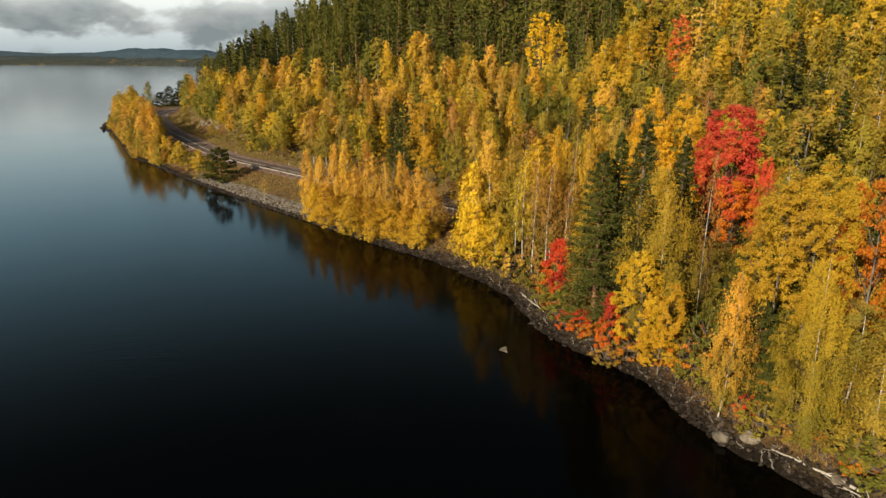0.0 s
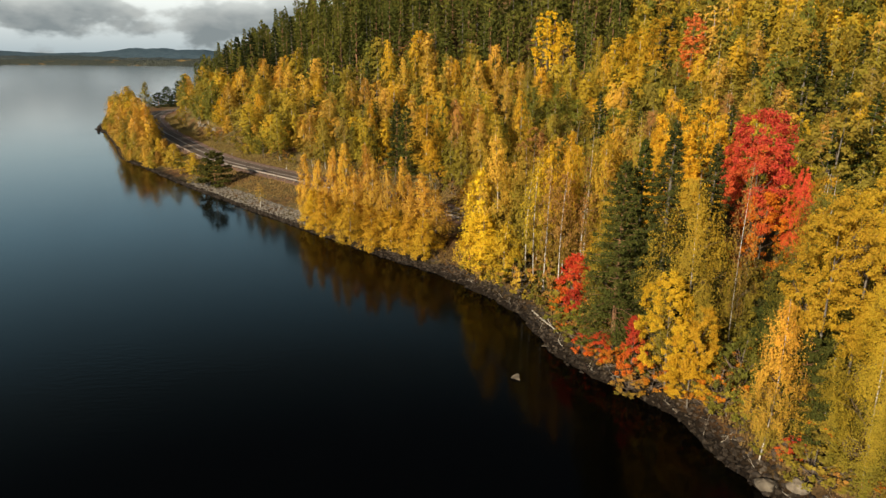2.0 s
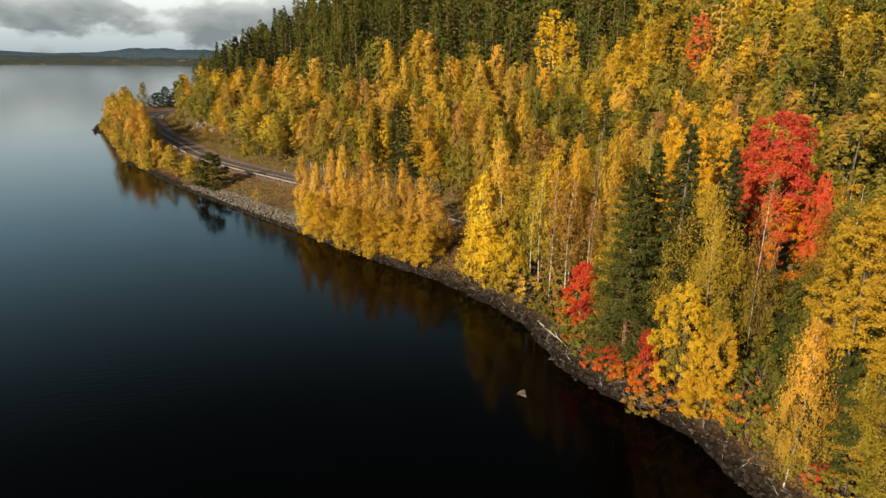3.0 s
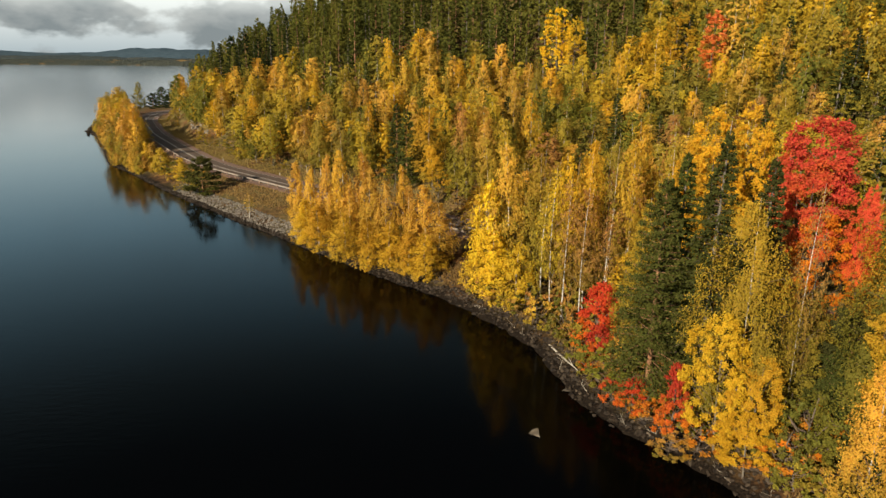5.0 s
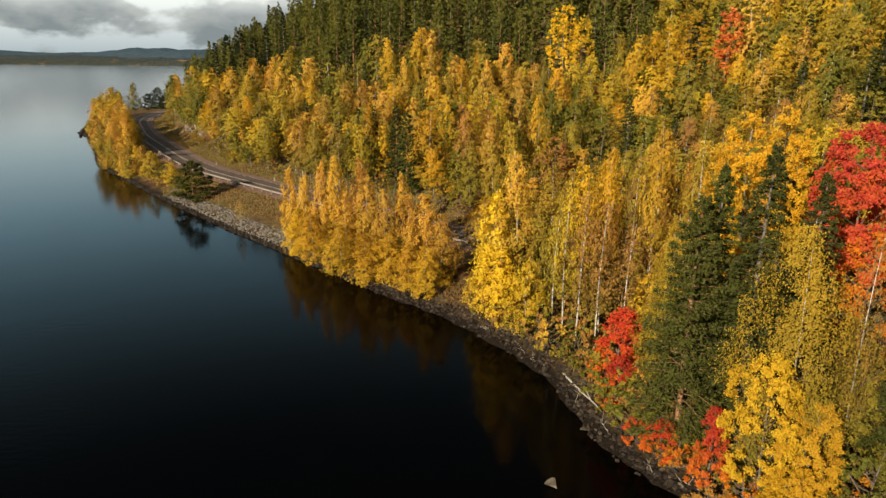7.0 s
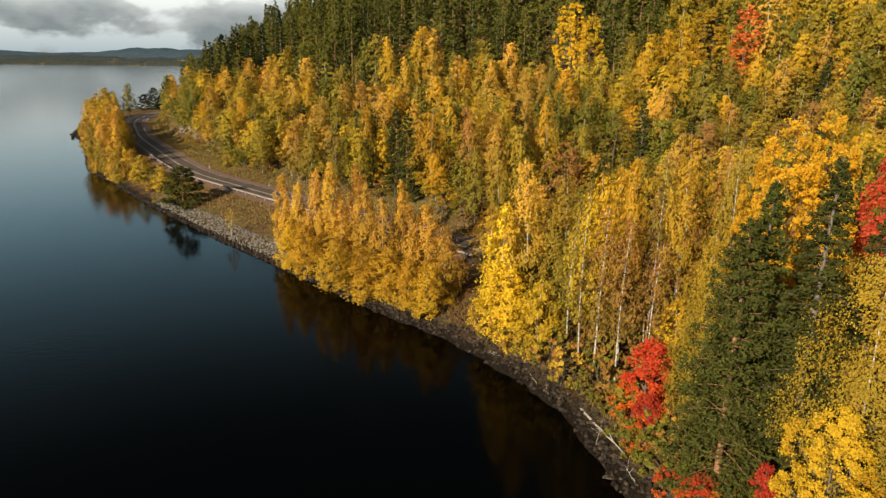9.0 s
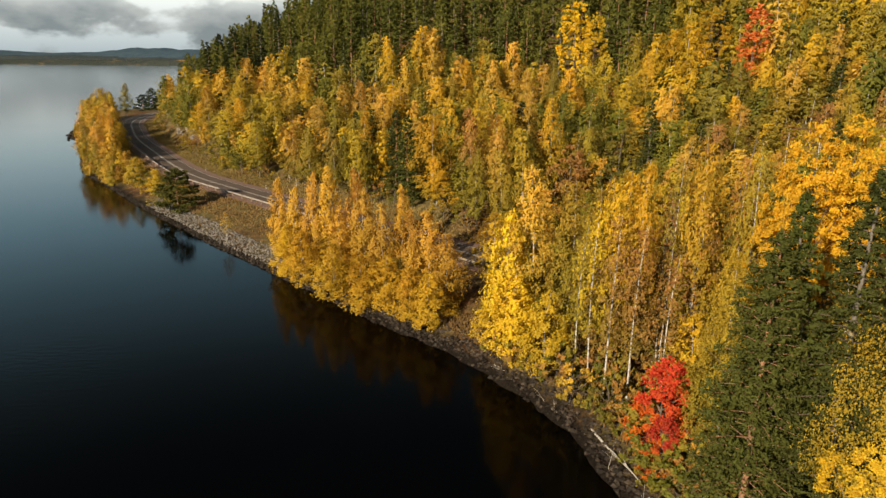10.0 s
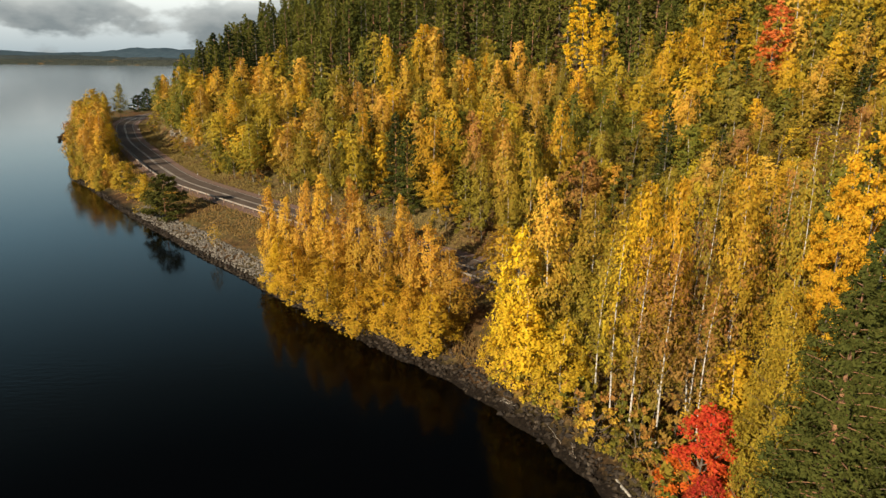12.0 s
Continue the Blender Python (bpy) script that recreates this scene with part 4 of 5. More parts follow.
LANDMARKS_3 = (
    ("young_birch", 6.9, 105.0, 15.5, 3.1, "bright"), ("birch", 9.2, 105.4, 20, 2.7, "gold"), ("birch", 12.6, 103.0, 18.5, 2.7, "lime"), ("birch", 14.8, 101.0, 18, 2.5, "lime"),
    ("young_birch", 7.2, 101.8, 9.5, 3.2, "bright"), ("young_birch", 10.0, 98.4, 9, 2.5, "lemon"), ("young_birch", 5.6, 105.0, 9, 2.5, "bright"),
    ("bare_birch", 14.6, 92.6, 18, 2.2, "rust"), ("bare_birch", 12.8, 97.0, 17, 2.2, "lime"), ("bare_birch", 20.6, 95.6, 18, 2.2, "rust"),
    ("bare_birch", 16.4, 91.0, 17, 2.0, "rust"), ("bare_birch", 13.6, 94.8, 19, 2.0, "lemon"), ("bare_birch", 17.6, 94.4, 16, 2.2, "rust"), ("bare_birch", 22.0, 92.0, 18, 2.2, "rust"), ("bare_birch", 18.8, 88.6, 15, 2.2, "rust"),
    ("tall_maple", 32.0, 57.8, 21.2, 3.4, "lemon"), ("tall_maple", 36.0, 58.8, 22.4, 3.5, "lemon"), ("red_maple", 41.2, 58.6, 20.5, 3.9, "orange"), ("aspen", 56, 98, 20, 6.0, "olive"), ("birch", 26.3, 54.0, 14.5, 1.9, "amber"),
    ("weeping", 31.6, 49.0, 16.5, 2.6, "lemon"), ("shrub", 28.6, 62.8, 7.0, 2.6, "green"), ("small_pine", 33.2, 60.5, 8.0, 2.8, "spruce"), ("young_birch", 31.6, 55.0, 8, 2.4, "olive"),
)
LANDMARKS_5 = (
    ("small_pine", 29.8, 55.6, 9.5, 3.1, "spruce"), ("shrub", 28.2, 57.4, 4.5, 2.0, "rust"), ("shrub", 26.0, 61.5, 5, 2.2, "green"), 
    ("young_birch", 35.2, 46.0, 11, 2.6, "olive"), ("red_shrub", 28.3, 53.0, 2.4, 1.2, "scarlet"), ("red_shrub", 33.5, 44.5, 2.0, 1.4, "orange"),
)
LANDMARKS_4 = (
    ("spruce", -85.6, 292.7, 23.6, 4.4, "fir"), ("full_pine", -78.5, 285, 24, 4.6, "fir"), ("full_pine", -72, 280, 23, 4.6, "fir"), ("spruce", -57.2, 259.8, 21.5, 3.8, "fir"), ("spruce", -50.8, 256, 23, 3.4, "fir"), ("full_pine", -64, 268, 20, 4.4, "fir"),
    ("dense_pine", -148.6, 409, 16, 5.0, "fir"), ("dense_pine", -160.5, 420, 13, 4.6, "fir"), ("small_pine", -168, 424, 9, 5.0, "fir"), ("small_pine", -155, 416, 8, 4.6, "fir"),
    ("birch", -139.5, 317, 17.5, 3.6, "lemon"), ("birch", -154, 372, 17, 3.6, "olive"), ("birch", -97, 240, 9.5, 2.6, "lemon"),
)
HILLSIDE_1 = (
    ("birch", -104.2, 311.9, 13, 3.4, "olive"), ("birch", -77.4, 254.2, 12.5, 3.6, "yellow"), ("birch", -73.9, 254.5, 14, 3.3, "gold"), ("birch", -70.2, 261.5, 16, 3.8, "gold"),
    ("birch", -60.8, 243.8, 15, 3.4, "lime"), ("birch", -60.9, 254.2, 15, 3.5, "gold"), ("birch", -52.7, 241.3, 15, 3.2, "gold"), ("birch", -48, 236.7, 17, 3, "gold"),
    ("birch", -41.7, 227.7, 15, 3.3, "gold"), ("birch", -36.7, 223.6, 15, 2.7, "lemon"), ("birch", -59.7, 224.8, 14, 3.8, "lime"), ("birch", -44.8, 199.9, 14, 2.9, "lime"),
    ("birch", -53.4, 229, 14, 3.2, "olive"), ("birch", -33.1, 186.6, 15, 2.2, "gold"), ("aspen", -44.3, 204.7, 8, 3, "yellow"), ("birch", -30.9, 206.6, 15, 3, "gold"),
    ("birch", -26.5, 206.2, 14, 2.4, "olive"), ("birch", -25.2, 211.6, 15, 2.9, "gold"), ("birch", -20.7, 210.6, 15, 2.4, "gold"), ("birch", -16.6, 185.1, 15, 2.2, "yellow"),
    ("birch", -12.8, 190.6, 16, 3.1, "gold"), ("birch", -13.9, 219.2, 19, 3, "lemon"), ("birch", -8.9, 212, 16, 2.4, "gold"), ("birch", -5.2, 215, 18, 2.6, "yellow"),
)
HILLSIDE_2 = (
    ("birch", -2.3, 211.6, 17, 3.1, "gold"), ("birch", -0.3, 197.6, 15, 2.6, "lemon"), ("birch", 3, 198.6, 15, 2, "olive"), ("birch", 6.2, 200.5, 16, 2.5, "yellow"),
    ("birch", 10, 198.8, 17, 2.1, "yellow"), ("birch", 12.7, 196.6, 16, 2.5, "gold"), ("birch", 17.8, 200.5, 18, 3, "gold"), ("birch", 19.3, 188.8, 15, 2, "gold"),
    ("birch", 23.8, 192.8, 14, 3, "gold"), ("birch", 25.4, 187.4, 16, 2, "olive"), ("birch", 28.2, 182.9, 14, 2.8, "yellow"), ("birch", 35.5, 180.9, 15, 3.1, "lime"),
    ("birch", 37.2, 172.2, 13, 3.1, "lemon"), ("birch", 44.5, 191.3, 16, 2.7, "lime"), ("birch", 47.3, 187.4, 16, 3.2, "yellow"), ("birch", 51.8, 188.7, 16, 3.3, "lemon"),
    ("birch", 53.9, 183.2, 18, 3.8, "yellow"), ("birch", 49.8, 170, 14, 3.1, "lemon"), ("tall_maple", 60.9, 190, 18, 4.4, "yellow"), ("birch", 64.8, 180.1, 15, 3, "gold"),
    ("birch", 61.7, 164.2, 14, 2.5, "lemon"), ("birch", 63.5, 157.8, 13, 2.7, "gold"), ("birch", 70.3, 165.6, 14.5, 3.1, "yellow"), ("birch", 75.5, 166.7, 15, 2.8, "gold"),
)
HILLSIDE_3 = (
    ("birch", 65.6, 142.7, 13, 2.5, "lime"), ("birch", 82.4, 170.7, 16, 3.8, "lime"), ("birch", 84.4, 163.3, 16, 3.7, "lime"), ("spruce", 74, 140.6, 16, 3.8, "spruce"),
    ("spruce", 79.5, 146.5, 17, 3.5, "spruce"), ("aspen", 71.1, 134.1, 12, 3.8, "olive"), ("birch", 68.7, 140.3, 12, 1.7, "rust"), ("full_pine", -9.2, 168.5, 17.5, 3.2, "spruce"),
    ("full_pine", -6.4, 162.0, 17.5, 3.4, "spruce"), ("birch", 5.3, 156.7, 17, 2.3, "rust"), ("birch", 9.6, 148.9, 18, 3, "gold"), ("birch", 13.1, 142.3, 17, 2.5, "lime"),
    ("birch", 23.5, 166.4, 15, 2.4, "green"), ("birch", 28.8, 164.4, 15, 2.8, "green"), ("aspen", 20.1, 138.5, 14, 3.7, "rust"), ("aspen", 31.8, 153.1, 12, 4.4, "olive"),
    ("birch", 43.2, 161.6, 13, 2.3, "gold"), ("birch", 9.6, 141.8, 15, 2.4, "lime"), ("birch", 6, 146.1, 14, 2, "olive"), ("aspen", 3.8, 147.7, 7, 2.8, "olive"),
    ("aspen", 0.3, 151.9, 7, 3, "yellow"), ("birch", -22.3, 173.6, 15, 2.6, "olive"), ("birch", -28.8, 181.7, 14, 2.8, "olive"), ("birch", -16.8, 169.8, 15, 2.5, "lime"),
)
HILLSIDE_4 = (
    ("weeping", -1.8, 161.8, 17, 4.4, "yellow"), ("birch", 17.9, 148, 19, 2.5, "yellow"), ("birch", -57.9, 231.4, 14, 3.7, "yellow"), ("birch", -43.4, 217, 15, 3.3, "lime"),
    ("birch", 2.2, 177.9, 16, 2.5, "lemon"), ("birch", 17.6, 170.3, 15, 2.2, "gold"), ("birch", 43.3, 176.8, 15, 2.6, "lemon"), ("birch", 48.6, 154.4, 13, 3, "olive"),
    ("birch", 57.4, 149.1, 12, 3.1, "lime"), ("birch", 56.2, 163.8, 14, 2.9, "olive"), ("birch", 44.7, 143.8, 11, 2.5, "rust"), ("aspen", 51.3, 143.9, 11, 3.4, "olive"),
)
STANDOUTS = (LANDMARKS, LANDMARKS_1, LANDMARKS_2, LANDMARKS_3, LANDMARKS_4, LANDMARKS_5, LANDMARKS_6, HILLSIDE_1, HILLSIDE_2, HILLSIDE_3, HILLSIDE_4)
for group in STANDOUTS:
    for kind, x, y, h, r, tint in group:
        plant(kind, x, y, h, r, tint, lod=1 if group == LANDMARKS_1 else 2 if group == LANDMARKS_4 else None)
TAKEN = [(x, y, r) for group in STANDOUTS for _, x, y, _, r, _ in group]


def choose(weights):
    names = list(weights)
    return random.choices(names, [weights[k] for k in names])[0]


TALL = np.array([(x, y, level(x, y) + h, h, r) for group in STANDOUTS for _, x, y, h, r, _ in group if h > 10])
# about where the camera hovers halfway along its path
CAMERA_SPOT = np.array((-2.0, 22.0))


def sight_limit(x, y):
    """How high a tree may grow here without hiding tall trees behind it from the camera."""
    to = CAMERA_SPOT - TALL[:, :2]
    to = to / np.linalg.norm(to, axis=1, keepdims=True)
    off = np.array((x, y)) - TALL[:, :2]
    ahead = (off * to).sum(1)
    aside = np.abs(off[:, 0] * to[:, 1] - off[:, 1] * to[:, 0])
    hides = (ahead > 0.5) & (ahead < 45) & (aside < TALL[:, 4] + 1.2)
    if not hides.any():
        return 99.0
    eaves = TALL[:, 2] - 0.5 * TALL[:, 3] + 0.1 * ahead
    return float(eaves[hides].min()) - level(x, y)


def fill_woods(spacing=5.3):
    """The rest of the wood, on a jittered grid over the land in view."""
    spots = []
    for gy in np.arange(24, 372, spacing):
        for gx in np.arange(-175, 190, spacing):
            spots.append((gx + random.uniform(-1.7, 1.7), gy + random.uniform(-1.7, 1.7)))
    spots = np.array(spots)
    d = inland(spots)
    from_road, _ = gap(spots, ROAD_LINE[::3])
    for (x, y), dd, rr in zip(spots, d, from_road):
        if dd < 1.9 or x > 0.74 * y + 16 or rr < 6.3:
            continue
        bearing = math.degrees(math.atan2(x + 1, y))
        lakeside = dd < 19 and y > 100
        inner = dd > 19
        if inner and rr < (14 if y > 225 else 10.5 if y > 150 else 7.5):
            continue
        if lakeside and 103 < y and x > -3.2 and y < 125 and x < 6:      # gap with a view to the road
            continue
        if lakeside and y > 109 and x < 0:
            if y < 137:                                  # row of shore birches
                if dd > 12 or random.random() < 0.5:
                    continue
                if near_taken(x, y, 0.6):
                    continue
                plant("young_birch", x, y, random.uniform(5, 8), random.uniform(1.6, 2.2), choose({"gold": 3, "yellow": 3, "olive": 3}))
                continue
            if y < 205:                                  # open stony bank
                continue
            if y < 232 and random.random() < 0.5:
                continue
            if dd < 4.2 or rr < 9:
                continue
            h = random.uniform(4, 8) if y < 240 else random.uniform(9, 14)
            plant("young_birch", x, y, h, h * 0.22, choose({"lemon": 3, "gold": 2, "olive": 3, "lime": 3}), lod=2)
            continue
        if near_taken(x, y, 0.72):
            continue
        if (level(x, y) - 32.6) / math.hypot(x, y) > 0.095:     # hidden land above the view
            continue
        conifer = (dd > 66 + 0.25 * max(0, x + 40) and bearing < 15.5) or (dd > 58 and y > 232) or (dd > 46 and y > 268)
        if dd > (150 if conifer else 140):
            continue
        dist = near(x, y)
        lod = 1 if dist < 58 else 2 if dist < 125 else 3
        if 25 < x < 43 and 166 < y < 197:
            conifer = False
        if conifer and x < 12 - 0.33 * y and y < 330:      # leafy outer end of the wood, bounded by a camera sight line
            plant("birch", x, y, random.uniform(8, 12), random.uniform(2.2, 3.0), choose({"olive": 4, "green": 3, "gold": 1}), 2)
            continue
        if conifer:
            kind = choose({"pine": 6, "spruce": 3 if y < 225 else 5})
            if random.random() < 0.16:
                continue
            h = random.uniform(15, 24)
            # sunlit and shaded tones mixed at random over the hill conifers
            scatter(kind, x, y, h, random.uniform(2.7, 3.7), choose({"sunny": 3, "shady": 2}), 3)
            continue
        if y > 330 and dd > 40:
            continue
        if dd < 6.5 and y < 103:
            continue
        if 10 < x < 27 and 85 < y < 99.5 and random.random() < 0.75:     # brown thicket among pale stems
            continue
        small = dd < 9 and y < 100
        edge = inner and rr < 17
        kind = choose({"birch": 6, "young_birch": 3 if small else 6 if edge else 1, "weeping": 2, "aspen": 3 if edge else 1.2, "spruce": 0.6, "bare_birch": 0.0 if edge else 0.6})
        # mostly olive and green: shade between bright crowns is put into the tints
        tint = choose({"yellow": 1.2, "gold": 2.2, "lemon": 1.4, "lime": 3.0, "olive": 3.8, "green": 3.0, "rust": 0.4} if y < 190 else {"yellow": 1.0, "gold": 2.4, "lemon": 1.0, "lime": 2.6, "olive": 3.8, "green": 3.2})
        if bearing > 24 and dd > 34:
            tint = choose({"olive": 4, "green": 2, "lime": 3.5, "lemon": 2.5, "gold": 1.8})
            if random.random() < 0.12:
                kind = "spruce"
        # dark tints for green understory and for the shade painted into it
        if y < 80 and x < 40:
            tint = choose({"green": 4, "olive": 3, "lime": 1})
        if kind == "spruce":
            tint = "spruce"
        if tint == "rust" and dist < 90:
            tint = "olive"
        h = random.uniform(11, 18) if dd > 26 else random.uniform(13, 20) if not small else random.uniform(6, 12)
        if 25 < x < 43 and 166 < y < 200:
            h *= 0.7
        if 50 < x < 62 and 148 < y < 169:
            h *= 0.7
        if kind == "young_birch":
            h *= 0.8
        reach = random.uniform(2.7, 3.9) * (h / 16) ** 0.6
        h = min(h, sight_limit(x, y))
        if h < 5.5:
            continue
        reach = min(reach, 0.3 * h)
        if dist < 132:
            plant(kind, x, y, h, reach, tint, lod)
        else:
            scatter(kind, x, y, h, reach * 1.08, tint, lod)


def near_taken(x, y, share):
    return any((x - a) ** 2 + (y - b) ** 2 < (max(r, 1.6) * share) ** 2 for a, b, r in TAKEN)


fill_woods()
stand_up_forest()


# ---- undergrowth on the bank ----
def bank_spot(s, off):
    """A point s metres along the shore from its near end and off metres inland."""
    line = SHORE_LINE
    k = min(int(s / 1.0), len(line) - 2)
    way = line[k + 1] - line[k]
    way = way / np.linalg.norm(way)
    p = line[k] + np.array([way[1], -way[0]]) * off
    return float(p[0]), float(p[1])


SHORE_LINE = smooth_line(SHORE, 1.0)
INNER, _ = offset_line(ROAD_LINE, 10.8)
S0 = int(np.argmin(np.linalg.norm(SHORE_LINE - (33, 42), axis=1)))
S_GAP = int(np.argmin(np.linalg.norm(SHORE_LINE - (3, 101.5), axis=1)))
S_OPEN = int(np.argmin(np.linalg.norm(SHORE_LINE - (-24, 131), axis=1)))
S_LOG_0 = int(np.argmin(np.linalg.norm(SHORE_LINE - (13, 77), axis=1)))
S_TIP = int(np.argmin(np.linalg.norm(SHORE_LINE - (-160, 330), axis=1)))
for _ in range(190):
    s = random.uniform(S0 - 8, S_GAP + 4)
    x, y = bank_spot(s, random.uniform(2.9, 4.6) if random.random() < 0.5 else random.uniform(4.5, 18))
    h = random.uniform(0.9, 2.0) if random.random() < 0.6 else random.uniform(2.4, 4.5)
    plant("shrub", x, y, h, h * random.uniform(0.5, 0.8), choose({"rust": 4, "olive": 5, "green": 3, "orange": 0.5, "gold": 1.2}), lod=1 if y < 84 else 2)
for _ in range(46):
    s = random.uniform(S_OPEN + 58, S_OPEN + 128)
    x, y = bank_spot(s, random.uniform(1.2, 12))
    h = random.uniform(1.2, 3.6)
    plant("shrub", x, y, h, h * random.uniform(0.5, 0.8), choose({"olive": 4, "green": 3, "gold": 2, "lime": 2}), lod=2)
for _ in range(85):     # wooded point beyond the open bank
    s = random.uniform(S_OPEN + 108, S_TIP - 6)
    x, y = bank_spot(s, random.uniform(1.0, 9) if s < S_OPEN + 140 else random.uniform(4, 12))
    if gap(np.array([(x, y)]), ROAD_LINE[::3])[0][0] < 8.5:
        continue
    h = random.uniform(8, 15)
    plant("birch", x, y, h, h * 0.2, choose({"lemon": 2, "gold": 4, "olive": 3, "amber": 3}), lod=2)


for _ in range(115):     # brown brush under the tall birches
    s = random.uniform(S_LOG_0, S_GAP + 3)
    x, y = bank_spot(s, random.uniform(3.5, 15))
    h = random.uniform(2.0, 5.0)
    scatter("shrub", x, y, h, h * random.uniform(0.3, 0.5), choose({"rust": 5, "olive": 4, "green": 1, "gold": 1}), 2)
for _ in range(60):     # low growth down to the waterline of the point
    s = random.uniform(S_OPEN + 92, S_TIP - 2)
    x, y = bank_spot(s, random.uniform(0.9, 3.5))
    h = random.uniform(2.2, 5.5)
    plant("young_birch", x, y, h, h * 0.34, choose({"gold": 3, "olive": 3, "rust": 2, "lime": 1}), lod=3)
stand_up_forest("tangled {} {} brush under the tall birches", "brush")
for k in range(0, len(ROAD_LINE), 2):     # thicket at the edge of the wood above the road
    if not 118 < ROAD_LINE[k][1] < 312 or 255 < ROAD_LINE[k][1] < 296 or k < 20:
        continue
    x, y = INNER[k] + np.random.uniform(-1.6, 1.6, 2)
    h = random.uniform(2.5, 7.5)
    plant("aspen" if h > 5 else "shrub", x, y, h, h * random.uniform(0.36, 0.5), choose({"olive": 4, "green": 3, "lime": 3, "gold": 2, "rust": 1.5}), lod=2)


# ---- stones and driftwood on the shore ----
ROCKS = [rock_shape(40 + k, 0.6 + 0.05 * k) for k in range(8)] + [rock_shape(60 + k, 0.85, 3, 0.19) for k in range(3)] + [rock_shape(77, 1.0, 2, 0.09)]
ROCK_MESH = {}


def boulder(x, y, size, mat=None, tall=1.0, label="", sunk=0.25, z=None, k=None):
    mat = mat or STONE
    k = random.randrange(8) if k is None else k
    if (k, mat.name) not in ROCK_MESH:
        ROCK_MESH[k, mat.name] = mesh("boulder", *ROCKS[k], mat)
    ob = new("boulder", ROCK_MESH[k, mat.name])
    z = max(level(x, y), -0.15) if z is None else z
    ob.matrix_basis = pose(x, y, z + size * tall * (0.35 - sunk), random.uniform(-12, 12), random.uniform(-12, 12), random.uniform(0, 360)) @ Matrix.Diagonal((size, size * random.uniform(0.7, 1.0), size * tall, 1))
    tagged(ob, label or "rough brown-grey boulder at the water's edge", "boulder", "boulders along the shore")
    return ob


lone = boulder(8.2, 70, 2.0, PALE_STONE, 0.75, "pale pointed boulder standing alone in the dark water", 0.2, 0.0, 11)
lone.matrix_basis = pose(8.2, 70, 0.1, 0, -14, 25) @ Matrix.Diagonal((2.3, 1.5, 0.95, 1))
boulder(25.6, 51.2, 2.5, PALE_STONE, 0.9, "large rounded pale boulder at the water's edge", 0.2, None, 8)
boulder(27.6, 50.4, 1.7, PALE_STONE, 0.9, "rounded pale boulder beside a larger one", 0.2, None, 9)
boulder(31.9, 44.2, 1.5, PALE_STONE, 0.6, "flat pale boulder at the water's edge", 0.2, None, 10)
for s in range(S0 - 12, S_GAP + 30):
    if random.random() < 0.75:
        x, y = bank_spot(s + random.random(), random.uniform(0.0, 2.8))
        boulder(x, y, random.uniform(0.3, 0.85), STONE if random.random() < 0.4 else WET_STONE, random.uniform(0.6, 0.9))
for s in range(S_TIP - 30, S_TIP + 16):
    x, y = bank_spot(s, random.uniform(-2.5, 0.5))
    boulder(x, y, random.uniform(0.8, 2.2), WET_STONE, 0.7, "dark wet rock off the wooded point", 0.3, 0.0)
for n in range(14):
    boulder(-81 - n * 1.35 + random.uniform(-0.7, 0.7), 258 + n * 2.4, random.uniform(1.2, 2.6), GREY_STONE, 0.9, "pale grey rock of the road cutting")


for x, y, s in ((56.2, 223, 4.5), (53, 216, 3.5), (58.5, 219, 3.2), (50, 212, 2.6), (-18, 236, 2.5)):
    boulder(x, y, s, PALE_STONE, 0.9, "pale bare rock outcrop among the hillside pines")


def stones(name, spans, per_metre, size, mat, label):
    """Loose stones strewn along the bank; spans: from, to, offsets."""
    rng = np.random.default_rng(len(name))
    pieces = []
    small = []
    for seed in range(6):
        bm = bmesh.new()
        bmesh.ops.create_icosphere(bm, subdivisions=1, radius=0.5)
        v = np.array([p.co[:] for p in bm.verts])
        f = np.array([[p.index for p in q.verts] for q in bm.faces])
        bm.free()
        small.append((v * rng.uniform(0.6, 1.2, 3) + rng.normal(size=v.shape) * 0.12, f))
    for a, b, low, high in spans:
        count = int((b - a) * per_metre)
        s, o = rng.uniform(a, b, count), rng.uniform(low, high, count)
        k = np.clip(s.astype(int), 0, len(SHORE_LINE) - 2)
        way = SHORE_LINE[k + 1] - SHORE_LINE[k]
        way /= np.linalg.norm(way, axis=1, keepdims=True)
        p = SHORE_LINE[k] + way * (s - k)[:, None] + np.stack([way[:, 1], -way[:, 0]], 1) * o[:, None]
        z = on_sheet(p)
        big = rng.uniform(size[0], size[1], count) ** 1.0
        spin = rng.uniform(0, 6.28, count)
        for i in range(count):
            v, f = small[i % 6]
            c, sn = math.cos(spin[i]), math.sin(spin[i])
            v = v @ np.array([[c, -sn, 0], [sn, c, 0], [0, 0, 0.8]]).T * big[i]
            pieces.append((v + [p[i, 0], p[i, 1], max(z[i], -0.12) + big[i] * 0.12], f))
    v, f = join(pieces)
    tagged(new(name, mesh(name, v, f, mat)), label, "stones", kind="stuff")


stones("wet_shore_stones", [(S0 - 14, S_GAP + 34, -0.15, 2.4), (S_GAP + 34, S_TIP, -0.2, 0.8)], 9, (0.18, 0.68), WET_STONE, "dark wet stones along the waterline")
stones("shore_stones", [(S0 - 14, S_GAP + 34, 0.6, 4.3), (S_GAP + 34, S_OPEN, 0.4, 2.4)], 11, (0.16, 0.62), STONE, "brown-grey stones and rubble on the bank")
stones("riprap", [(S_OPEN - 2, S_OPEN + 66, 0.9, 4.6)], 30, (0.18, 0.5), GREY_STONE, "grey blasted stones covering the road bank")


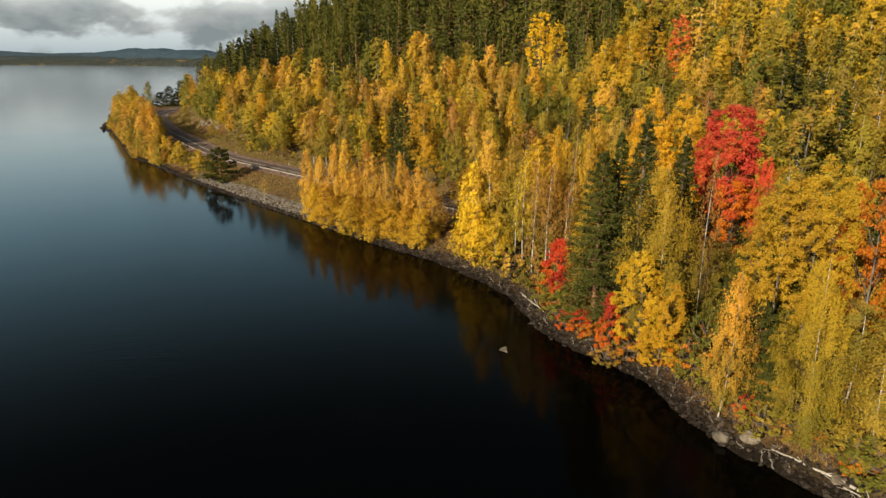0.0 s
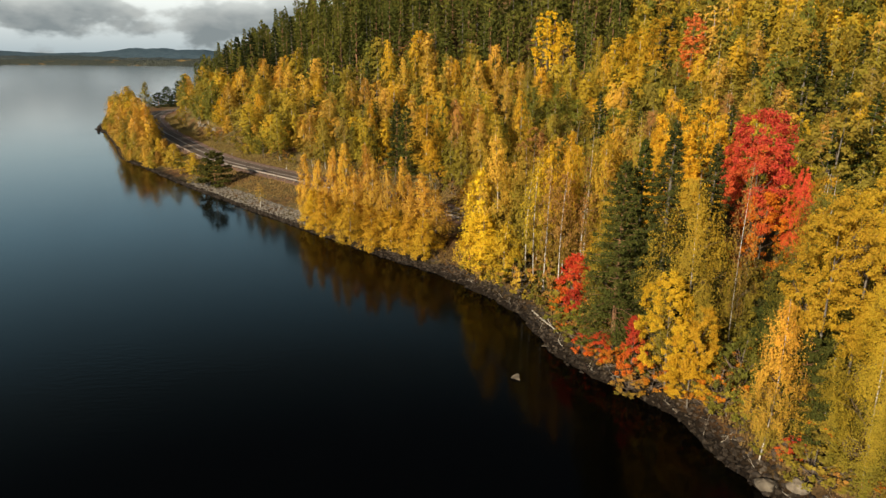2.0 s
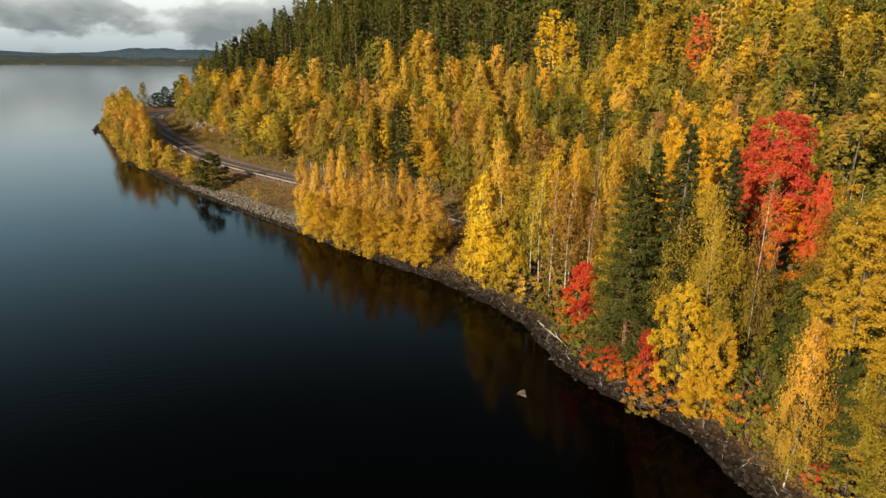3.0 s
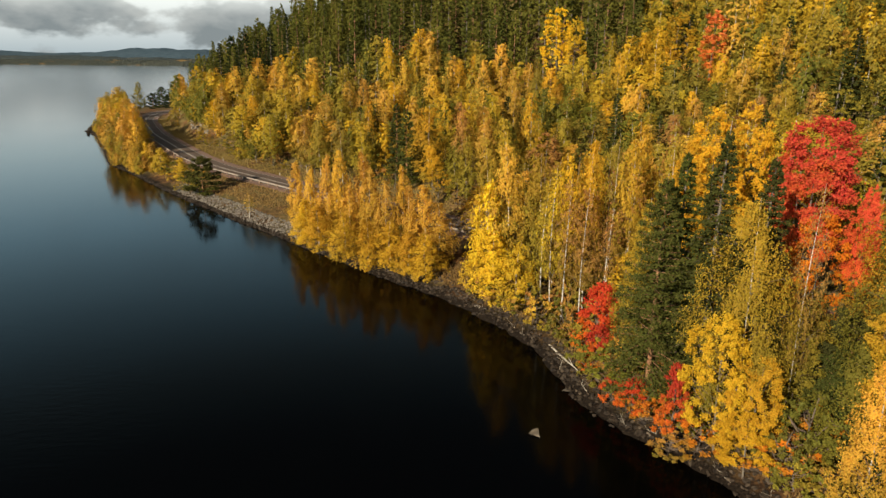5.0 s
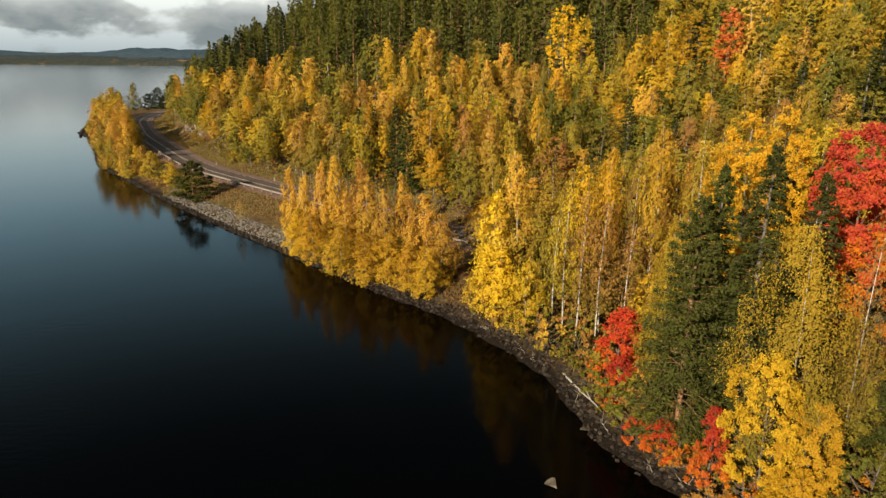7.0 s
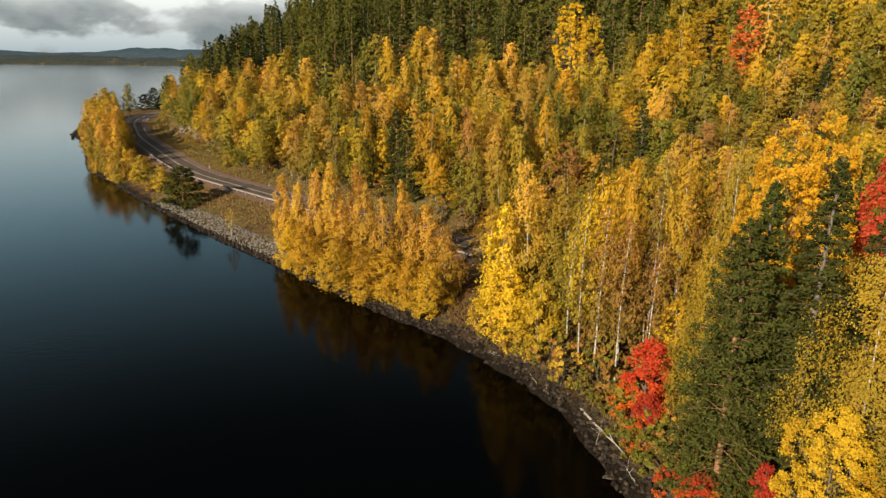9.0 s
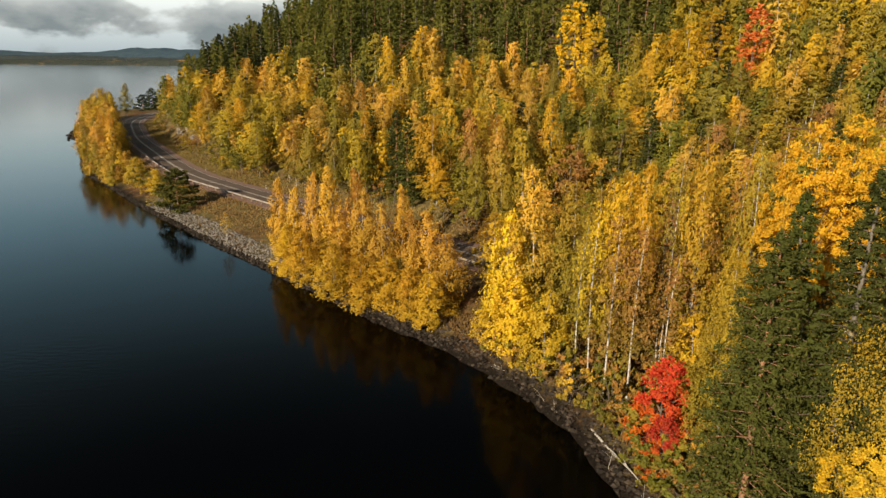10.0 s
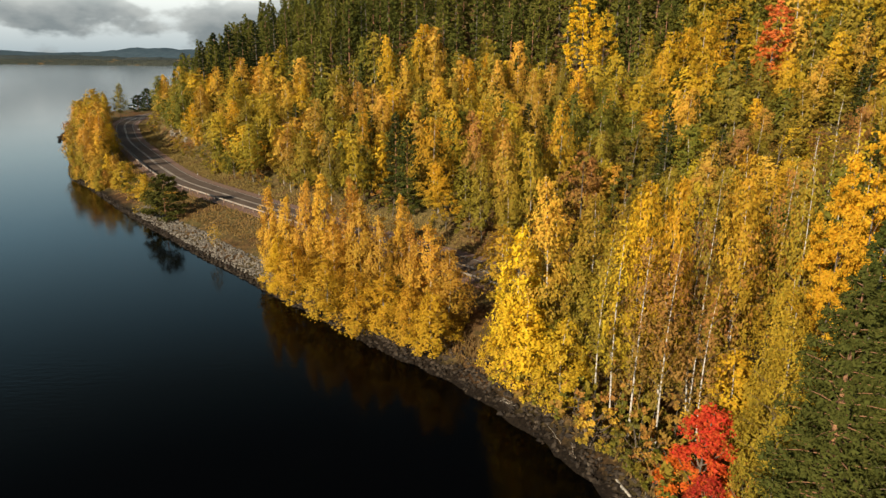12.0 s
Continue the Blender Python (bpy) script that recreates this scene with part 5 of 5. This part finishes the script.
def driftwood(points, r, label, mat=None):
    pts = np.array(points, float)
    t = np.linspace(0, 1, len(pts))
    fine = np.linspace(0, 1, 9)
    line = np.stack([np.interp(fine, t, pts[:, k]) for k in range(3)], 1)
    line[1:-1] += np.random.normal(size=(7, 3)) * 0.05
    pieces = [tube(line, r * (1 - 0.7 * fine), 6)]
    for k in (3, 5, 6):
        way = np.random.normal(size=3) * [0.5, 0.5, 0.3] + [0, 0, 0.25]
        pieces.append(tube([line[k], line[k] + way * 0.6, line[k] + way * 1.1], [r * 0.4, r * 0.25, 0.01], 4))
    v, f = join(pieces)
    base = v.mean(0)
    ob = new("driftwood", mesh("driftwood", v - base, f, mat or DEAD_WOOD, True))
    ob.location = base
    tagged(ob, label, "driftwood", "driftwood on the shore")


def log_on_bank(s1, o1, s2, o2, r, label):
    a, b = bank_spot(s1, o1), bank_spot(s2, o2)
    m = ((a[0] + b[0]) / 2, (a[1] + b[1]) / 2)
    driftwood([(*q, max(level(*q), 0.05) + r * 0.7 + up) for q, up in ((a, 0.0), (m, 0.05), (b, 0.1))], r, label)


driftwood([(12.5, 88.6, 0.55), (13.4, 84.2, 0.8), (14.4, 79.6, 1.1)], 0.15, "long bleached tree trunk fallen along the bank")
boulder(12.7, 78.3, 1.3, PALE_STONE, 0.35, "flat pale stone slab at the waterline")
boulder(18.3, 69.6, 0.8, PALE_STONE, 0.8, "pale angular stone on the bank")
log_on_bank(S0 + 1, 1.5, S0 + 8, 1.8, 0.15, "weathered grey log lying on the stones")
log_on_bank(S0 - 2, 0.6, S0 + 4, 1.6, 0.09, "bleached branch reaching over the waterline")
for _ in range(22):
    s = random.uniform(S0 - 6, S_GAP + 10)
    log_on_bank(s, random.uniform(0.2, 1.5), s + random.uniform(0.8, 2.6), random.uniform(0.6, 2.8), random.uniform(0.025, 0.06), "bleached broken branch on the stony bank")


def road_sign(x, y, turn):
    """Round sign seen from behind, on a grey pole."""
    root = new("road_sign")
    root.matrix_basis = pose(x, y, level(x, y) - 0.1, 0, 0, turn)
    v, f = tube([(0, 0, 0), (0, 0, 1.5), (0, 0, 2.9)], (0.04, 0.04, 0.04), 8)
    under(new("pole", mesh("pole", v, f, GALVANISED, True)), root)
    bm = bmesh.new()
    bmesh.ops.create_cone(bm, cap_ends=True, segments=28, radius1=0.42, radius2=0.42, depth=0.03, matrix=Matrix.Translation((0, -0.06, 2.55)) @ Matrix.Rotation(1.5708, 4, "X"))
    me = bpy.data.meshes.new("disc")
    bm.to_mesh(me)
    bm.free()
    me.materials.append(GALVANISED)
    under(new("disc", me), root)
    tagged(root, "round grey road sign seen from behind, on a steel pole", "road sign")


road_sign(15.8, 116.5, 42)


def grass(name, spots, tall, colour, label):
    """Tufts of dry grass, three blades each."""
    rng = np.random.default_rng(5)
    n = len(spots)
    z = on_sheet(spots)
    foot = np.column_stack([spots, z - 0.03])[:, None].repeat(3, 1).reshape(-1, 3)
    a = rng.uniform(0, 6.28, 3 * n)
    side = np.stack([np.cos(a), np.sin(a), 0 * a], 1) * rng.uniform(0.05, 0.11, (3 * n, 1))
    lean = rng.normal(size=(3 * n, 3)) * [0.16, 0.16, 0] + [0, 0, 1]
    tip = foot + lean * rng.uniform(tall * 0.5, tall, (3 * n, 1))
    foot = foot + rng.normal(size=foot.shape) * [0.1, 0.1, 0]
    v = np.stack([foot - side, foot + side, tip], 1).reshape(-1, 3)
    ob = new(name, mesh(name, v, np.arange(len(v)).reshape(-1, 3), LEAF, turned=np.ones(len(v))))
    ob.color = (*colour, 1)
    tagged(ob, label, "grass", kind="stuff")


def verge_spots(low, high, first, last, count):
    k = np.random.randint(first, last, count)
    way = np.gradient(ROAD_LINE, axis=0)[k]
    way /= np.linalg.norm(way, axis=1, keepdims=True)
    return ROAD_LINE[k] + np.stack([way[:, 1], -way[:, 0]], 1) * np.random.uniform(low, high, (count, 1)) + np.random.normal(size=(count, 2)) * 0.7


grass("dry_grass", verge_spots(5.8, 11, near_s, far_s + 20, 9000), 0.55, (0.25, 0.18, 0.06), "straw-coloured dry grass on the inner verge")
grass("bank_grass", verge_spots(-14, -5.2, near_s + 26, far_s, 9000), 0.5, (0.26, 0.165, 0.06), "brown dry grass on the bank below the road")


def shore_spots(first, last, low, high, count):
    k = np.random.randint(first, last, count)
    way = np.gradient(SHORE_LINE, axis=0)[k]
    way /= np.linalg.norm(way, axis=1, keepdims=True)
    return SHORE_LINE[k] + np.stack([way[:, 1], -way[:, 0]], 1) * np.random.uniform(low, high, (count, 1)) + np.random.normal(size=(count, 2)) * 0.4


grass("shore_sedge", shore_spots(S0 - 14, S_GAP + 30, 2.8, 6.5, 6000), 0.6, (0.20, 0.125, 0.045), "brown-green sedge and dry stalks above the shore stones")


def notice_board(x, y, turn):
    root = new("notice_board")
    root.matrix_basis = pose(x, y, level(x, y) - 0.05, 0, 0, turn)
    bm = bmesh.new()
    bmesh.ops.create_cube(bm, size=1, matrix=Matrix.Translation((0, 0, 1.7)) @ Matrix.Diagonal((2.2, 0.08, 1.5, 1)))
    bmesh.ops.bevel(bm, geom=bm.edges[:], offset=0.02, segments=1, affect="EDGES")
    me = bpy.data.meshes.new("panel")
    bm.to_mesh(me)
    bm.free()
    me.materials.append(WHITE_PLASTIC)
    under(new("panel", me), root)
    for off in (-0.8, 0.8):
        v, f = tube([(off, 0.08, 0), (off, 0.08, 2.5)], (0.05, 0.05), 8)
        under(new("post", mesh("post", v, f, GALVANISED)), root)
    tagged(root, "small white board on two posts beside the lay-by", "sign board")


notice_board(-174.5, 434, 22)


def van(x, y, turn):
    """White delivery van on the road."""
    root = new("van")
    root.matrix_basis = pose(x, y, ROAD_Z, 0, 0, turn)
    side = ((-2.5, 0.45), (-2.55, 1.1), (-2.45, 2.25), (-2.2, 2.42), (1.0, 2.42), (1.35, 2.3), (1.95, 1.42), (2.55, 1.22), (2.68, 0.9), (2.66, 0.45))
    v = np.array([(px, sy, pz) for sy in (-0.95, 0.95) for px, pz in side])
    k = len(side)
    ring = np.array([[i, (i + 1) % k, k + (i + 1) % k, k + i] for i in range(k)])
    me = bpy.data.meshes.new("body")
    me.from_pydata(v.tolist(), [], [*ring.tolist(), list(range(k))[::-1], list(range(k, 2 * k))])
    me.materials.append(WHITE_PLASTIC)
    under(new("body", me), root)
    glass = plain("dark_window_glass", (0.02, 0.022, 0.025), 0.1)
    pane = np.array([(1.40, -0.82, 2.24), (1.40, 0.82, 2.24), (1.93, 0.86, 1.5), (1.93, -0.86, 1.5)]) + [0.03, 0, 0.02]
    under(new("windscreen", mesh("windscreen", pane, np.array([[0, 1, 2, 3]]), glass)), root)
    rear = np.array([(-2.50, -0.7, 2.05), (-2.50, 0.7, 2.05), (-2.545, 0.75, 1.4), (-2.545, -0.75, 1.4)]) - [0.02, 0, 0]
    under(new("rear_window", mesh("rear_window", rear, np.array([[0, 1, 2, 3]]), glass)), root)
    wv, wf = tube([(0, -0.12, 0), (0, -0.11, 0), (0, 0.11, 0), (0, 0.12, 0)], (0.05, 0.34, 0.34, 0.05), 16)
    tyre = mesh("tyre", wv, wf, plain("black_rubber", (0.02, 0.02, 0.02), 0.9), True)
    rv, rf = tube([(0, -0.13, 0), (0, -0.125, 0), (0, 0.125, 0), (0, 0.13, 0)], (0.02, 0.2, 0.2, 0.02), 14)
    rim = mesh("rim", rv, rf, GALVANISED, True)
    lamp = mesh("lamp", *tube([(0, -0.1, 0), (0, 0.1, 0)], (0.07, 0.07), 8), plain("red_lamp_glass", (0.4, 0.02, 0.015), 0.3))
    for wx in (-1.6, 1.75):
        for wy in (-0.88, 0.88):
            wheel = under(new("wheel"), root)
            wheel.location = (wx, wy, 0.34)
            under(new("tyre", tyre), wheel)
            under(new("rim", rim), wheel)
    for wy in (-0.8, 0.8):
        under(new("tail_lamp", lamp), root).location = (-2.53, wy, 1.0)
    tagged(root, "white delivery van on the bend of the road", "van")


van(-140.5, 417.5, 60)
